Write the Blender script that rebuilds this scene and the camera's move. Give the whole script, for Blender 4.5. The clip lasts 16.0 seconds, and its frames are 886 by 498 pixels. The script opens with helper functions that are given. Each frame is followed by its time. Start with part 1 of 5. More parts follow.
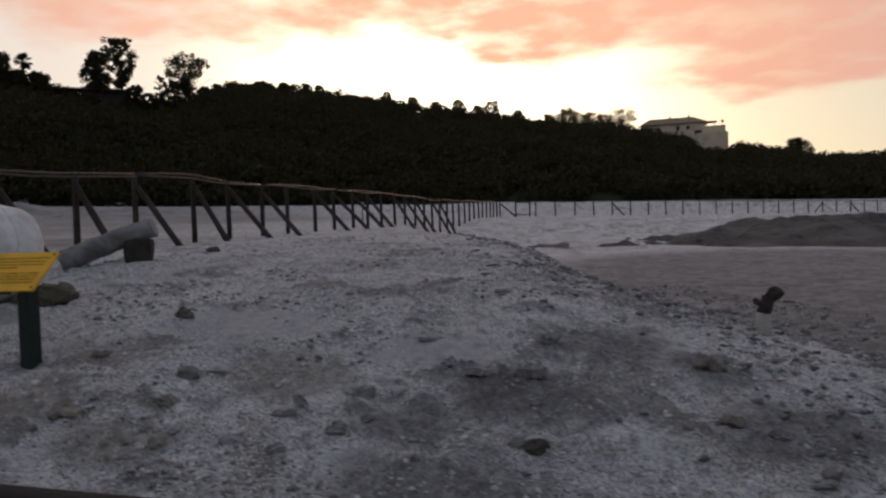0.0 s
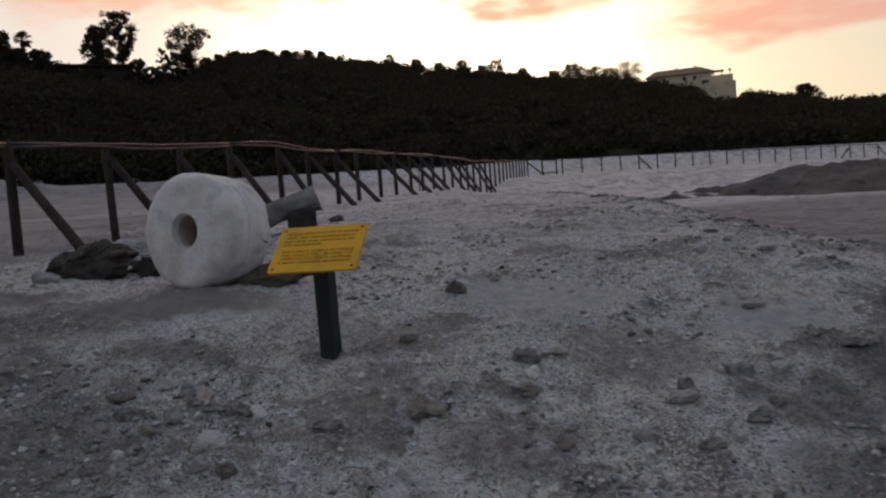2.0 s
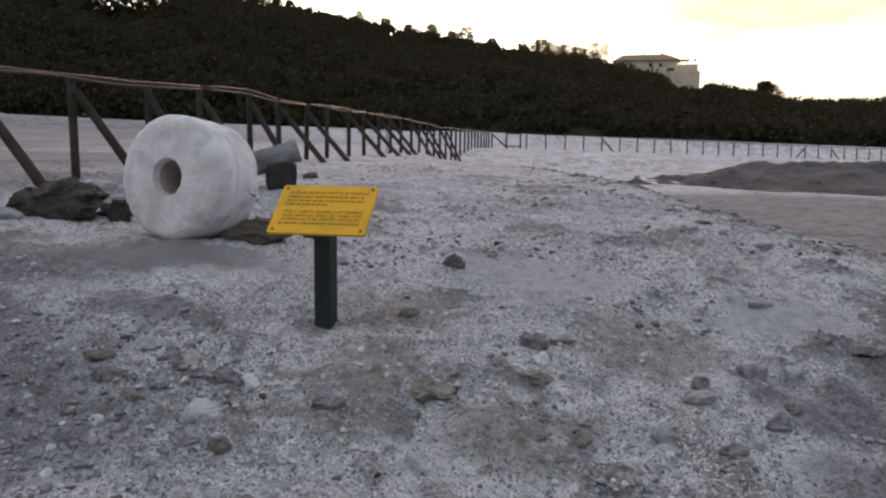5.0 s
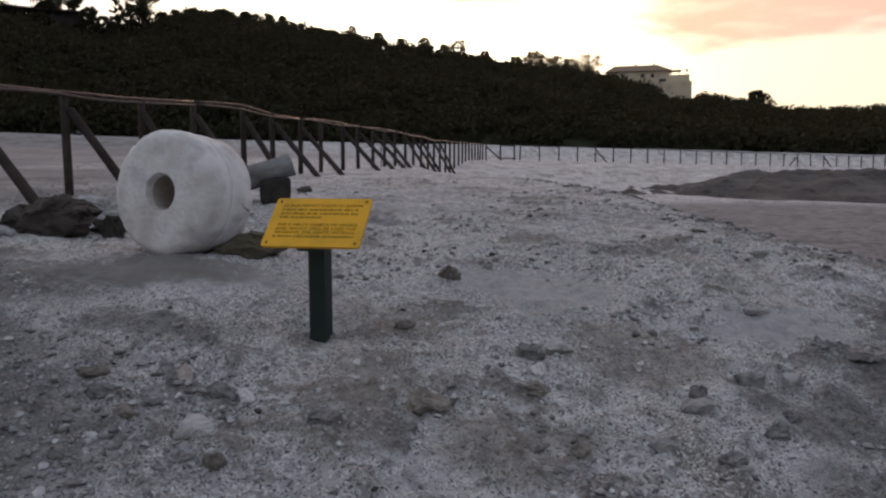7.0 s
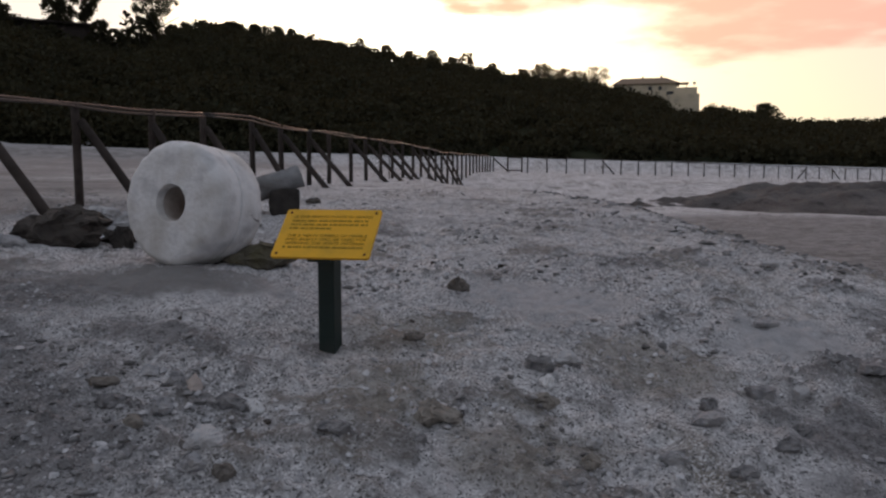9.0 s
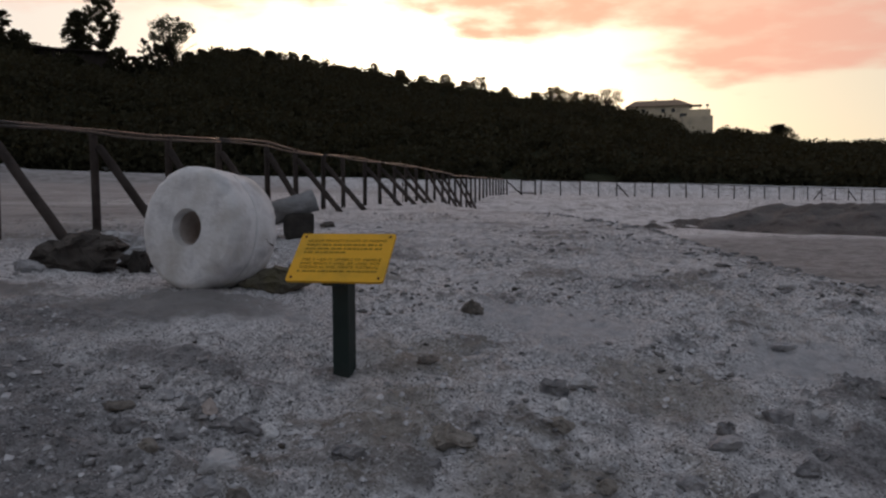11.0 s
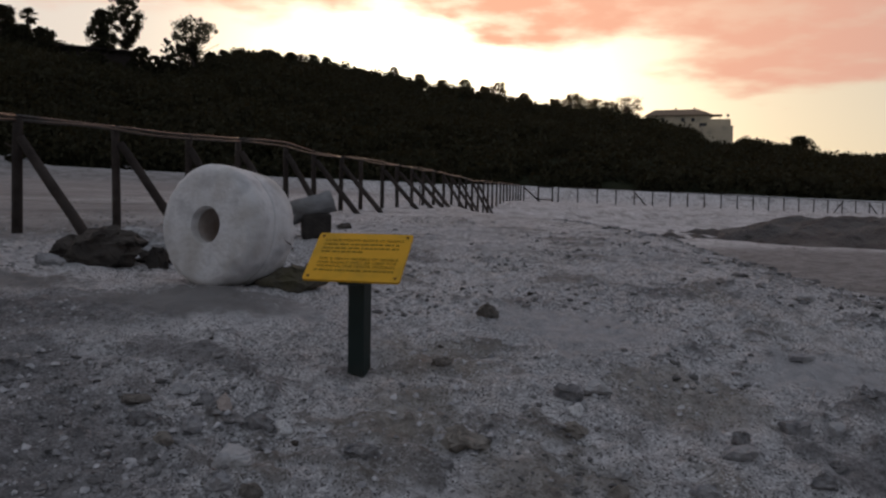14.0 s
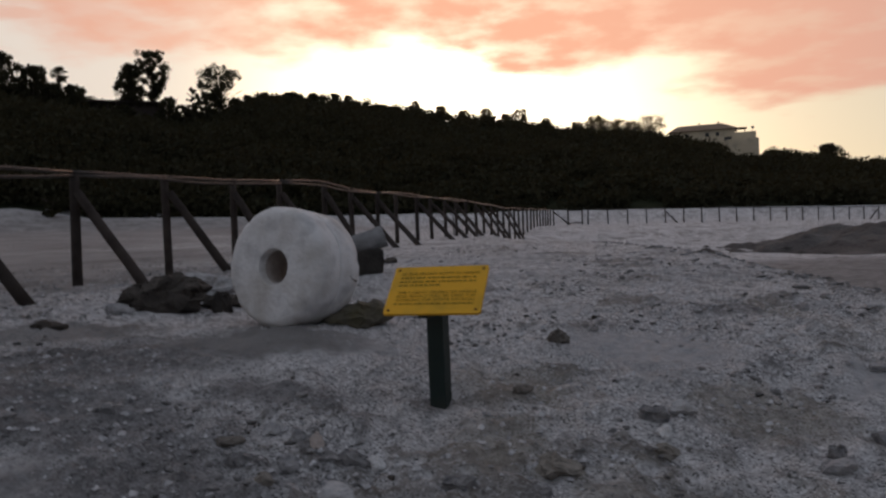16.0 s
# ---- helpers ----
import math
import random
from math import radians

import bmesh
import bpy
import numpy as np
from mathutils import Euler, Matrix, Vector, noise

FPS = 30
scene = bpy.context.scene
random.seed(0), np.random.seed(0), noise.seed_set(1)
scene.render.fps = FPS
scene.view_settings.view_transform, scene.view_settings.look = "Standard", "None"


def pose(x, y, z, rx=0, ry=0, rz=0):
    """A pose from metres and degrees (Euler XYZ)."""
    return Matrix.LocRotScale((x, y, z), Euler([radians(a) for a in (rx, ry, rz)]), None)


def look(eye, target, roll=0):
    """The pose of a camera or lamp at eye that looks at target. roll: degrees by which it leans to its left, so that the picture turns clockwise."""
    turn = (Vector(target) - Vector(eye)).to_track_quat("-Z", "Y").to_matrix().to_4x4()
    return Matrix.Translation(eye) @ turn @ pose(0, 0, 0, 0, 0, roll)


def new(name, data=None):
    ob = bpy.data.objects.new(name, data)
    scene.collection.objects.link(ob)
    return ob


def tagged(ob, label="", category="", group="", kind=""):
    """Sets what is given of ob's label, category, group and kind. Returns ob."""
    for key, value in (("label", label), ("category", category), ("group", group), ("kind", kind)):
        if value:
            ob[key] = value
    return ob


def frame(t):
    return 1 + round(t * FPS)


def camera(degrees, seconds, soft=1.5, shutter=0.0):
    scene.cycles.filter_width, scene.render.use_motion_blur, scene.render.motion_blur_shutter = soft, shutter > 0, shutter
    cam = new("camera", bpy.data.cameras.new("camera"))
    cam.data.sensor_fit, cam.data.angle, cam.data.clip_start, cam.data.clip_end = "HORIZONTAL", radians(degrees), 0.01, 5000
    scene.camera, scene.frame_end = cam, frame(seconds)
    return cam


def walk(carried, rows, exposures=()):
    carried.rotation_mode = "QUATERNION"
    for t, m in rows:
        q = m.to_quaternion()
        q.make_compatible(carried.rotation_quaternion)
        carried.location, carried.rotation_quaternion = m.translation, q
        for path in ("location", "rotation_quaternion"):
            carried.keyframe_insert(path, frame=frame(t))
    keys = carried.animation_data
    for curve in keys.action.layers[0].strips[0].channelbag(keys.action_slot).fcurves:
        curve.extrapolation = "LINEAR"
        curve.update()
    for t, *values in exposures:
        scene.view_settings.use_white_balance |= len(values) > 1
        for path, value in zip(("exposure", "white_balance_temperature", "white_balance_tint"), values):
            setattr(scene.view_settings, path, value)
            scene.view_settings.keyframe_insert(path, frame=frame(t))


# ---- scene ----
cam = camera(59.5, 16.0, 2.3, 0.4)
METRES, EYE, TILT, LEAN, TURN = 3.0, 1.5, 0.0, 0.0, 0.0
ROWS = [
    (0.0, 0.0, 0.0, 0.0, -0.05, -1.47, 2.02),
    (0.5, -0.206, 0.0378, 0.0091, -1.1, -0.78, 2.47),
    (1.0, -0.4, 0.0845, 0.01, -1.72, -3.33, 2.99),
    (1.5, -0.5628, 0.1573, 0.013, 0.58, -4.92, 2.33),
    (2.0, -0.664, 0.2301, 0.0255, 0.14, -4.2, 4.5),
    (2.5, -0.722, 0.2879, 0.0244, -3.16, -5.48, 0.58),
    (3.0, -0.7724, 0.31, 0.0309, -4.02, -6.94, 0.15),
    (3.5, -0.7766, 0.3198, 0.0316, -2.08, -9.37, -1.04),
    (4.0, -0.7708, 0.3197, 0.0318, -2.21, -8.51, -0.84),
    (4.5, -0.7673, 0.3175, 0.0335, -2.7, -7.39, -0.85),
    (7.0, -0.7654, 0.322, 0.0304, -3.34, -5.88, 0.11),
    (7.5, -0.7646, 0.3196, 0.0309, -3.5, -5.18, 0.03),
    (8.0, -0.7663, 0.3193, 0.0297, -3.06, -5.46, 0.22),
    (8.5, -0.7675, 0.3177, 0.0306, -3.07, -4.57, 0.77),
    (9.0, -0.7694, 0.3206, 0.0299, -2.8, -5.01, -0.02),
    (11.5, -0.7691, 0.3167, 0.0309, -1.71, -3.11, 0.35),
    (12.0, -0.768, 0.3156, 0.0296, -1.69, -3.19, 0.15),
    (12.5, -0.7686, 0.315, 0.0292, -1.61, -2.96, -0.32),
    (13.0, -0.7678, 0.3147, 0.0297, -1.55, -2.72, 0.28),
    (13.5, -0.7657, 0.3151, 0.0287, -1.93, -2.65, -0.39),
    (14.0, -0.7717, 0.3164, 0.0261, -0.58, -2.97, -0.96),
    (14.5, -0.7772, 0.3192, 0.0265, 0.59, -2.47, -0.89),
    (15.0, -0.7832, 0.3212, 0.0238, 2.84, -2.62, -0.32),
    (15.5, -0.8007, 0.3241, 0.0224, 1.87, -2.48, -0.27),
    (16.0, -0.8511, 0.2999, 0.0284, 1.46, -0.73, 2.37),
]
walk(cam, [(t, pose(0, 0, EYE, TILT, LEAN, TURN) @ pose(METRES * x, METRES * y, METRES * z, 90 + pitch, roll, yaw)) for t, x, y, z, yaw, pitch, roll in ROWS],
     exposures=[(0, -0.08), (1.5, -0.12), (2.5, 0.06), (3.5, 0.41), (4.0, 0.95), (4.5, 1.04), (7.0, 0.48), (9.0, 0.27), (11.5, -0.02), (13.0, -0.15), (16.0, -0.21)])

# ---- light ----
SUN_AZ, SUN_EL = -1.0, 6.0
world = bpy.data.worlds.new("sunset_sky")
scene.world = world
world.use_nodes = True
wt = world.node_tree
wt.nodes.clear()


def wn(kind, **kw):
    n = wt.nodes.new(kind)
    for k, v in kw.items():
        if k == "operation":
            n.operation = v
        elif k == "blend":
            n.data_type, n.blend_type = "RGBA", v
    return n


def wmath(op, a, b=0.0, c=0.0):
    n = wn("ShaderNodeMath", operation=op)
    for i, v in enumerate((a, b, c)):
        if isinstance(v, (int, float)):
            n.inputs[i].default_value = v
        else:
            wt.links.new(v, n.inputs[i])
    return n.outputs[0]


def wmix(f, a, b, blend="MIX"):
    n = wn("ShaderNodeMix", blend=blend)
    for i, v in ((0, f), (6, a), (7, b)):
        if isinstance(v, (int, float)):
            n.inputs[i].default_value = v
        elif isinstance(v, tuple):
            n.inputs[i].default_value = (*v, 1)
        else:
            wt.links.new(v, n.inputs[i])
    return n.outputs[2]


def wstep(v, lo, hi):
    n = wn("ShaderNodeMapRange")
    n.interpolation_type = "SMOOTHSTEP"
    wt.links.new(v, n.inputs[0])
    n.inputs[1].default_value, n.inputs[2].default_value = lo, hi
    return n.outputs[0]


coord = wn("ShaderNodeTexCoord")
sep = wn("ShaderNodeSeparateXYZ")
wt.links.new(coord.outputs["Generated"], sep.inputs[0])
dx, dy, dz = sep.outputs
sky = wn("ShaderNodeTexSky")
sky.sky_type, sky.sun_disc = "NISHITA", False
sky.sun_elevation, sky.sun_rotation = radians(SUN_EL), radians(SUN_AZ)
base = wmix(1.0, sky.outputs[0], (0.09, 0.09, 0.095), "MULTIPLY")
# nearness to the hidden sun
sa, se = radians(SUN_AZ), radians(SUN_EL)
dot = wmath("ADD", wmath("MULTIPLY", dx, math.sin(sa) * math.cos(se)), wmath("ADD", wmath("MULTIPLY", dy, math.cos(sa) * math.cos(se)), wmath("MULTIPLY", dz, math.sin(se))))
dot = wmath("MAXIMUM", dot, 0.0)
wide = wmath("POWER", dot, 3.2)
close = wmath("POWER", dot, 40.0)
clear = wmix(wide, (0.30, 0.34, 0.41), (1.08, 0.83, 0.52))
clear = wmix(close, clear, (3.2, 2.8, 2.2))
clear = wmix(0.25, clear, base, "ADD")
# a pale veil away from the sun to the west
clear = wmix(wmath("MULTIPLY", wstep(wmath("MULTIPLY", dx, -1.0), 0.10, 0.42), 0.65), clear, (0.93, 0.83, 0.77))
# a broken deck of cloud, its lower edge falling to the east of the sun
flat = wn("ShaderNodeCombineXYZ")
lift = wmath("ADD", wmath("MAXIMUM", dz, 0.0), 0.12)
wt.links.new(wmath("DIVIDE", dx, lift), flat.inputs[0])
wt.links.new(wmath("DIVIDE", dy, lift), flat.inputs[1])
puff = wn("ShaderNodeTexNoise")
puff.inputs["Scale"].default_value, puff.inputs["Detail"].default_value, puff.inputs["Roughness"].default_value = 1.0, 6.0, 0.52
wt.links.new(flat.outputs[0], puff.inputs["Vector"])
fine = wn("ShaderNodeTexNoise")
fine.inputs["Scale"].default_value, fine.inputs["Detail"].default_value = 4.5, 5.0
wt.links.new(flat.outputs[0], fine.inputs["Vector"])
height = wmath("ADD", wmath("MULTIPLY", dz, 57.3), wmath("MULTIPLY", dx, 7.5))
edge = wmath("ADD", height, wmath("MULTIPLY", wmath("SUBTRACT", puff.outputs[0], 0.5), 20.0))
cover = wstep(edge, 11.4, 14.4)
cover = wmath("MULTIPLY", cover, wmath("ADD", 0.72, wmath("MULTIPLY", wstep(fine.outputs[0], 0.32, 0.58), 0.28)))
# long thin streaks under the deck, to the west
long = wn("ShaderNodeCombineXYZ")
wt.links.new(wmath("MULTIPLY", dx, 5.0), long.inputs[0])
wt.links.new(wmath("MULTIPLY", dz, 21.0), long.inputs[1])
wisp = wn("ShaderNodeTexNoise")
wisp.inputs["Scale"].default_value, wisp.inputs["Detail"].default_value = 1.3, 5.0
wt.links.new(long.outputs[0], wisp.inputs["Vector"])
streak = wmath("MULTIPLY", wstep(wisp.outputs[0], 0.50, 0.64), wmath("MULTIPLY", wstep(dz, 0.215, 0.25), wstep(wmath("MULTIPLY", dx, -1.0), 0.15, 0.30)))
cover = wmath("MAXIMUM", cover, wmath("MULTIPLY", streak, 0.75))
deck = wmix(wmath("POWER", dot, 3.0), (0.27, 0.285, 0.34), (1.22, 0.60, 0.38))
deck = wmix(wstep(dz, 0.3, 0.8), deck, (0.33, 0.355, 0.42))
full = wmix(cover, clear, deck)
back = wn("ShaderNodeBackground")
wt.links.new(full, back.inputs[0])
back.inputs[1].default_value = 1.0
wout = wn("ShaderNodeOutputWorld")
wt.links.new(back.outputs[0], wout.inputs[0])

sun = new("sun", bpy.data.lights.new("sun", "SUN"))
sun.data.energy, sun.data.angle, sun.data.color = 1.0, radians(10), (1.0, 0.78, 0.55)
sd = Vector((math.sin(sa) * math.cos(se), math.cos(sa) * math.cos(se), math.sin(se)))
sun.matrix_world = look(sd * 50, (0, 0, 0))


# ---- materials ----
def material(name, colors, scale=6.0, rough=0.9, bump=0.3, bump_scale=40.0, stain=None, stain_scale=1.2, metal=0.0, per_object=0.0, island=0.0, detail=6.0, bump_dist=0.02, gloss=0.3):
    m = bpy.data.materials.new(name)
    m.use_nodes = True
    nt = m.node_tree
    b = nt.nodes["Principled BSDF"]
    b.inputs["Roughness"].default_value, b.inputs["Metallic"].default_value = rough, metal
    b.inputs["Specular IOR Level"].default_value = gloss
    tc = nt.nodes.new("ShaderNodeTexCoord")
    vec = tc.outputs["Object"]
    n = nt.nodes.new("ShaderNodeTexNoise")
    n.inputs["Scale"].default_value, n.inputs["Detail"].default_value = scale, detail
    nt.links.new(vec, n.inputs["Vector"])
    r = nt.nodes.new("ShaderNodeValToRGB")
    els = r.color_ramp.elements
    for i, c in enumerate(colors):
        p = 0.3 + 0.4 * i / max(1, len(colors) - 1)
        e = els[i] if i < 2 else els.new(p)
        e.position, e.color = p, (*c, 1)
    nt.links.new(n.outputs[0], r.inputs[0])
    col = r.outputs[0]
    if stain:
        s = nt.nodes.new("ShaderNodeTexNoise")
        s.inputs["Scale"].default_value, s.inputs["Detail"].default_value = stain_scale, 4.0
        nt.links.new(vec, s.inputs["Vector"])
        mr = nt.nodes.new("ShaderNodeMapRange")
        mr.inputs[1].default_value, mr.inputs[2].default_value = 0.48, 0.68
        nt.links.new(s.outputs[0], mr.inputs[0])
        mx = nt.nodes.new("ShaderNodeMix")
        mx.data_type = "RGBA"
        nt.links.new(mr.outputs[0], mx.inputs[0])
        nt.links.new(col, mx.inputs[6])
        mx.inputs[7].default_value = (*stain, 1)
        col = mx.outputs[2]
    if per_object or island:
        src = nt.nodes.new("ShaderNodeObjectInfo").outputs["Random"] if per_object else nt.nodes.new("ShaderNodeNewGeometry").outputs["Random Per Island"]
        k = per_object or island
        mr = nt.nodes.new("ShaderNodeMapRange")
        mr.inputs[3].default_value, mr.inputs[4].default_value = 1 - k, 1 + k * 0.6
        nt.links.new(src, mr.inputs[0])
        hs = nt.nodes.new("ShaderNodeHueSaturation")
        nt.links.new(mr.outputs[0], hs.inputs["Value"])
        nt.links.new(col, hs.inputs["Color"])
        col = hs.outputs[0]
    nt.links.new(col, b.inputs["Base Color"])
    if bump:
        bn = nt.nodes.new("ShaderNodeTexNoise")
        bn.inputs["Scale"].default_value, bn.inputs["Detail"].default_value = bump_scale, 5.0
        nt.links.new(vec, bn.inputs["Vector"])
        bp = nt.nodes.new("ShaderNodeBump")
        bp.inputs["Strength"].default_value, bp.inputs["Distance"].default_value = bump, bump_dist
        nt.links.new(bn.outputs[0], bp.inputs["Height"])
        nt.links.new(bp.outputs[0], b.inputs["Normal"])
    return m


def thin(m, color, share):
    """Lets some light through, as thin leaves do."""
    nt = m.node_tree
    t = nt.nodes.new("ShaderNodeBsdfTranslucent")
    t.inputs[0].default_value = (*color, 1)
    mx = nt.nodes.new("ShaderNodeMixShader")
    mx.inputs[0].default_value = share
    nt.links.new(nt.nodes["Principled BSDF"].outputs[0], mx.inputs[1])
    nt.links.new(t.outputs[0], mx.inputs[2])
    nt.links.new(mx.outputs[0], nt.nodes["Material Output"].inputs[0])
    return m


# (x, y, half-length, half-width) of bare ash, brown crust and dark soil
ASH_PATCHES = [(-1.45, 5.85, 0.55, 0.40), (-3.75, 5.75, 0.75, 0.25), (-0.05, 5.35, 0.38, 0.22)]
BROWN_PATCHES = [(-0.97, 4.98, 0.40, 0.30), (-1.80, 4.17, 0.30, 0.22), (-2.42, 4.52, 0.22, 0.30), (-2.3, 5.2, 0.35, 0.25), (0.35, 4.75, 0.30, 0.22)]
# dark soil and pit rim; outermost patches also paint in the lens's edge darkening
SOIL_VIGNETTE_PATCHES = [(-4.75, 5.45, 0.80, 0.42), (-3.95, 4.05, 0.55, 0.50), (-4.5, 4.7, 0.6, 0.4), (-0.25, 4.40, 0.35, 0.25), (0.45, 4.75, 0.45, 0.4), (1.1, 5.6, 0.5, 0.4), (1.75, 5.2, 0.35, 0.3), (2.3, 7.6, 0.6, 0.35), (2.0, 4.4, 0.5, 0.4), (0.0, 3.7, 0.6, 0.4), (-3.6, 5.0, 0.35, 0.2)]
FIELD_PATCHES = [(-3.95, 5.85, 0.75, 0.26), (-5.4, 6.2, 0.7, 0.35), (-15.0, 17.0, 8.6, 8.5), (-28.0, 32.0, 17.0, 16.0), (-36.0, 70.0, 30.0, 36.0), (-9.2, 10.5, 3.4, 2.8)]
SALT_PATCHES = [(-5.65, 7.35, 0.55, 0.42), (-3.2, 10.6, 1.3, 0.35), (-2.6, 12.6, 1.6, 0.5), (-1.9, 9.6, 0.9, 0.28)]
PIT_PATCHES = [(8.5, 14.0, 5.0, 6.5), (10.0, 23.0, 7.0, 7.0), (5.0, 19.0, 2.6, 6.0), (5.2, 10.5, 2.0, 3.0), (4.3, 7.4, 1.4, 2.0)]


def ground_material():
    m = bpy.data.materials.new("volcanic_ground")
    m.use_nodes = True
    nt = m.node_tree
    b = nt.nodes["Principled BSDF"]
    b.inputs["Roughness"].default_value, b.inputs["Specular IOR Level"].default_value = 0.95, 0.2
    tc = nt.nodes.new("ShaderNodeTexCoord")

    def noise_out(scale, detail=5.0, rough=0.55, distort=0.0):
        n = nt.nodes.new("ShaderNodeTexNoise")
        n.inputs["Scale"].default_value, n.inputs["Detail"].default_value = scale, detail
        n.inputs["Roughness"].default_value, n.inputs["Distortion"].default_value = rough, distort
        nt.links.new(tc.outputs["Object"], n.inputs["Vector"])
        return n.outputs[0]

    def ranged(v, lo, hi):
        n = nt.nodes.new("ShaderNodeMapRange")
        n.interpolation_type = "SMOOTHSTEP"
        n.inputs[1].default_value, n.inputs[2].default_value = lo, hi
        nt.links.new(v, n.inputs[0])
        return n.outputs[0]

    def mixed(f, a, bb, blend="MIX"):
        n = nt.nodes.new("ShaderNodeMix")
        n.data_type, n.blend_type = "RGBA", blend
        for i, v in ((0, f), (6, a), (7, bb)):
            if isinstance(v, (int, float)):
                n.inputs[i].default_value = v
            elif isinstance(v, tuple):
                n.inputs[i].default_value = (*v, 1)
            else:
                nt.links.new(v, n.inputs[i])
        return n.outputs[2]

    grey = mixed(ranged(noise_out(0.8, 6, 0.6), 0.36, 0.64), (0.415, 0.409, 0.414), (0.620, 0.611, 0.614))
    tan = mixed(ranged(noise_out(0.75, 5, 0.6, 0.6), 0.56, 0.70), grey, (0.31, 0.285, 0.255))
    dark = mixed(ranged(noise_out(4.3, 8, 0.7, 0.5), 0.58, 0.72), tan, (0.15, 0.147, 0.15))
    # pale gravel lying in drifts between the darker crusts
    cells = nt.nodes.new("ShaderNodeTexVoronoi")
    cells.inputs["Scale"].default_value = 105.0
    wob = nt.nodes.new("ShaderNodeTexNoise")
    wob.inputs["Scale"].default_value = 30.0
    nt.links.new(tc.outputs["Object"], wob.inputs["Vector"])
    shift = nt.nodes.new("ShaderNodeVectorMath")
    shift.operation = "MULTIPLY_ADD"
    nt.links.new(wob.outputs["Color"], shift.inputs[0])
    shift.inputs[1].default_value = (0.03, 0.03, 0.03)
    nt.links.new(tc.outputs["Object"], shift.inputs[2])
    nt.links.new(shift.outputs[0], cells.inputs["Vector"])
    sepc = nt.nodes.new("ShaderNodeSeparateColor")
    nt.links.new(cells.outputs["Color"], sepc.inputs[0])
    speck = ranged(sepc.outputs[0], 0.45, 0.95)
    drift = ranged(noise_out(1.4, 8, 0.7, 0.4), 0.30, 0.48)
    f = nt.nodes.new("ShaderNodeMath")
    f.operation = "MULTIPLY"
    nt.links.new(speck, f.inputs[0])
    nt.links.new(drift, f.inputs[1])
    col = mixed(f.outputs[0], dark, (0.80, 0.795, 0.80))
    g = nt.nodes.new("ShaderNodeMath")
    g.operation = "MULTIPLY"
    nt.links.new(ranged(sepc.outputs[1], 0.72, 0.95), g.inputs[0])
    nt.links.new(drift, g.inputs[1])
    col = mixed(g.outputs[0], col, (0.13, 0.127, 0.127))
    mott = nt.nodes.new("ShaderNodeMath")
    mott.operation = "MULTIPLY"
    nt.links.new(ranged(noise_out(19.0, 7, 0.72), 0.48, 0.66), mott.inputs[0])
    mott.inputs[1].default_value = 0.45
    col = mixed(mott.outputs[0], col, (0.14, 0.137, 0.138))
    warp = nt.nodes.new("ShaderNodeTexNoise")
    warp.inputs["Scale"].default_value, warp.inputs["Detail"].default_value, warp.inputs["Roughness"].default_value = 3.2, 7.0, 0.68
    nt.links.new(tc.outputs["Object"], warp.inputs["Vector"])
    moved = nt.nodes.new("ShaderNodeVectorMath")
    moved.operation = "MULTIPLY_ADD"
    nt.links.new(warp.outputs["Color"], moved.inputs[0])
    moved.inputs[1].default_value = (0.9, 0.9, 0.0)
    nt.links.new(tc.outputs["Object"], moved.inputs[2])

    def patches(spots, amount, soft):
        total = None
        for cx, cy, ax, ay in spots:
            mp = nt.nodes.new("ShaderNodeMapping")
            mp.vector_type = "TEXTURE"
            mp.inputs["Location"].default_value = (cx + 0.45, cy + 0.45, 0)
            mp.inputs["Scale"].default_value = (ax, ay, 1000)
            nt.links.new(moved.outputs[0], mp.inputs["Vector"])
            ln = nt.nodes.new("ShaderNodeVectorMath")
            ln.operation = "LENGTH"
            nt.links.new(mp.outputs[0], ln.inputs[0])
            fall = nt.nodes.new("ShaderNodeMapRange")
            fall.interpolation_type = "SMOOTHSTEP"
            fall.inputs[1].default_value, fall.inputs[2].default_value = 1.0 + soft, 1.0 - soft
            fall.inputs[3].default_value, fall.inputs[4].default_value = 0.0, amount
            nt.links.new(ln.outputs["Value"], fall.inputs[0])
            if total is None:
                total = fall.outputs[0]
            else:
                mx = nt.nodes.new("ShaderNodeMath")
                mx.operation = "MAXIMUM"
                nt.links.new(total, mx.inputs[0])
                nt.links.new(fall.outputs[0], mx.inputs[1])
                total = mx.outputs[0]
        return total

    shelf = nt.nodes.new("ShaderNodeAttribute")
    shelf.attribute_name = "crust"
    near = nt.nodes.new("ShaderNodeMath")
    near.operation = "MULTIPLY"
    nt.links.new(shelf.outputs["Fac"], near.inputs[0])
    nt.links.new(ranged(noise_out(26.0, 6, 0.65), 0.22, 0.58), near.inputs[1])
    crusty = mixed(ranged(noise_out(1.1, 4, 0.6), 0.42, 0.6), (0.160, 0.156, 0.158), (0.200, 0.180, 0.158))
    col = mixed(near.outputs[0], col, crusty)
    ash = mixed(ranged(noise_out(12.0, 6, 0.6), 0.35, 0.65), (0.40, 0.398, 0.408), (0.50, 0.498, 0.508))
    col = mixed(patches(ASH_PATCHES, 0.85, 0.45), col, ash)
    brown = mixed(ranged(noise_out(16.0, 7, 0.7), 0.40, 0.62), (0.19, 0.170, 0.143), (0.34, 0.31, 0.265))
    col = mixed(patches(BROWN_PATCHES, 0.62, 0.45), col, brown)
    pit = mixed(ranged(noise_out(2.6, 9, 0.75, 0.8), 0.38, 0.64), (0.095, 0.089, 0.087), (0.27, 0.256, 0.25))
    col = mixed(patches(PIT_PATCHES, 0.80, 0.35), col, pit)
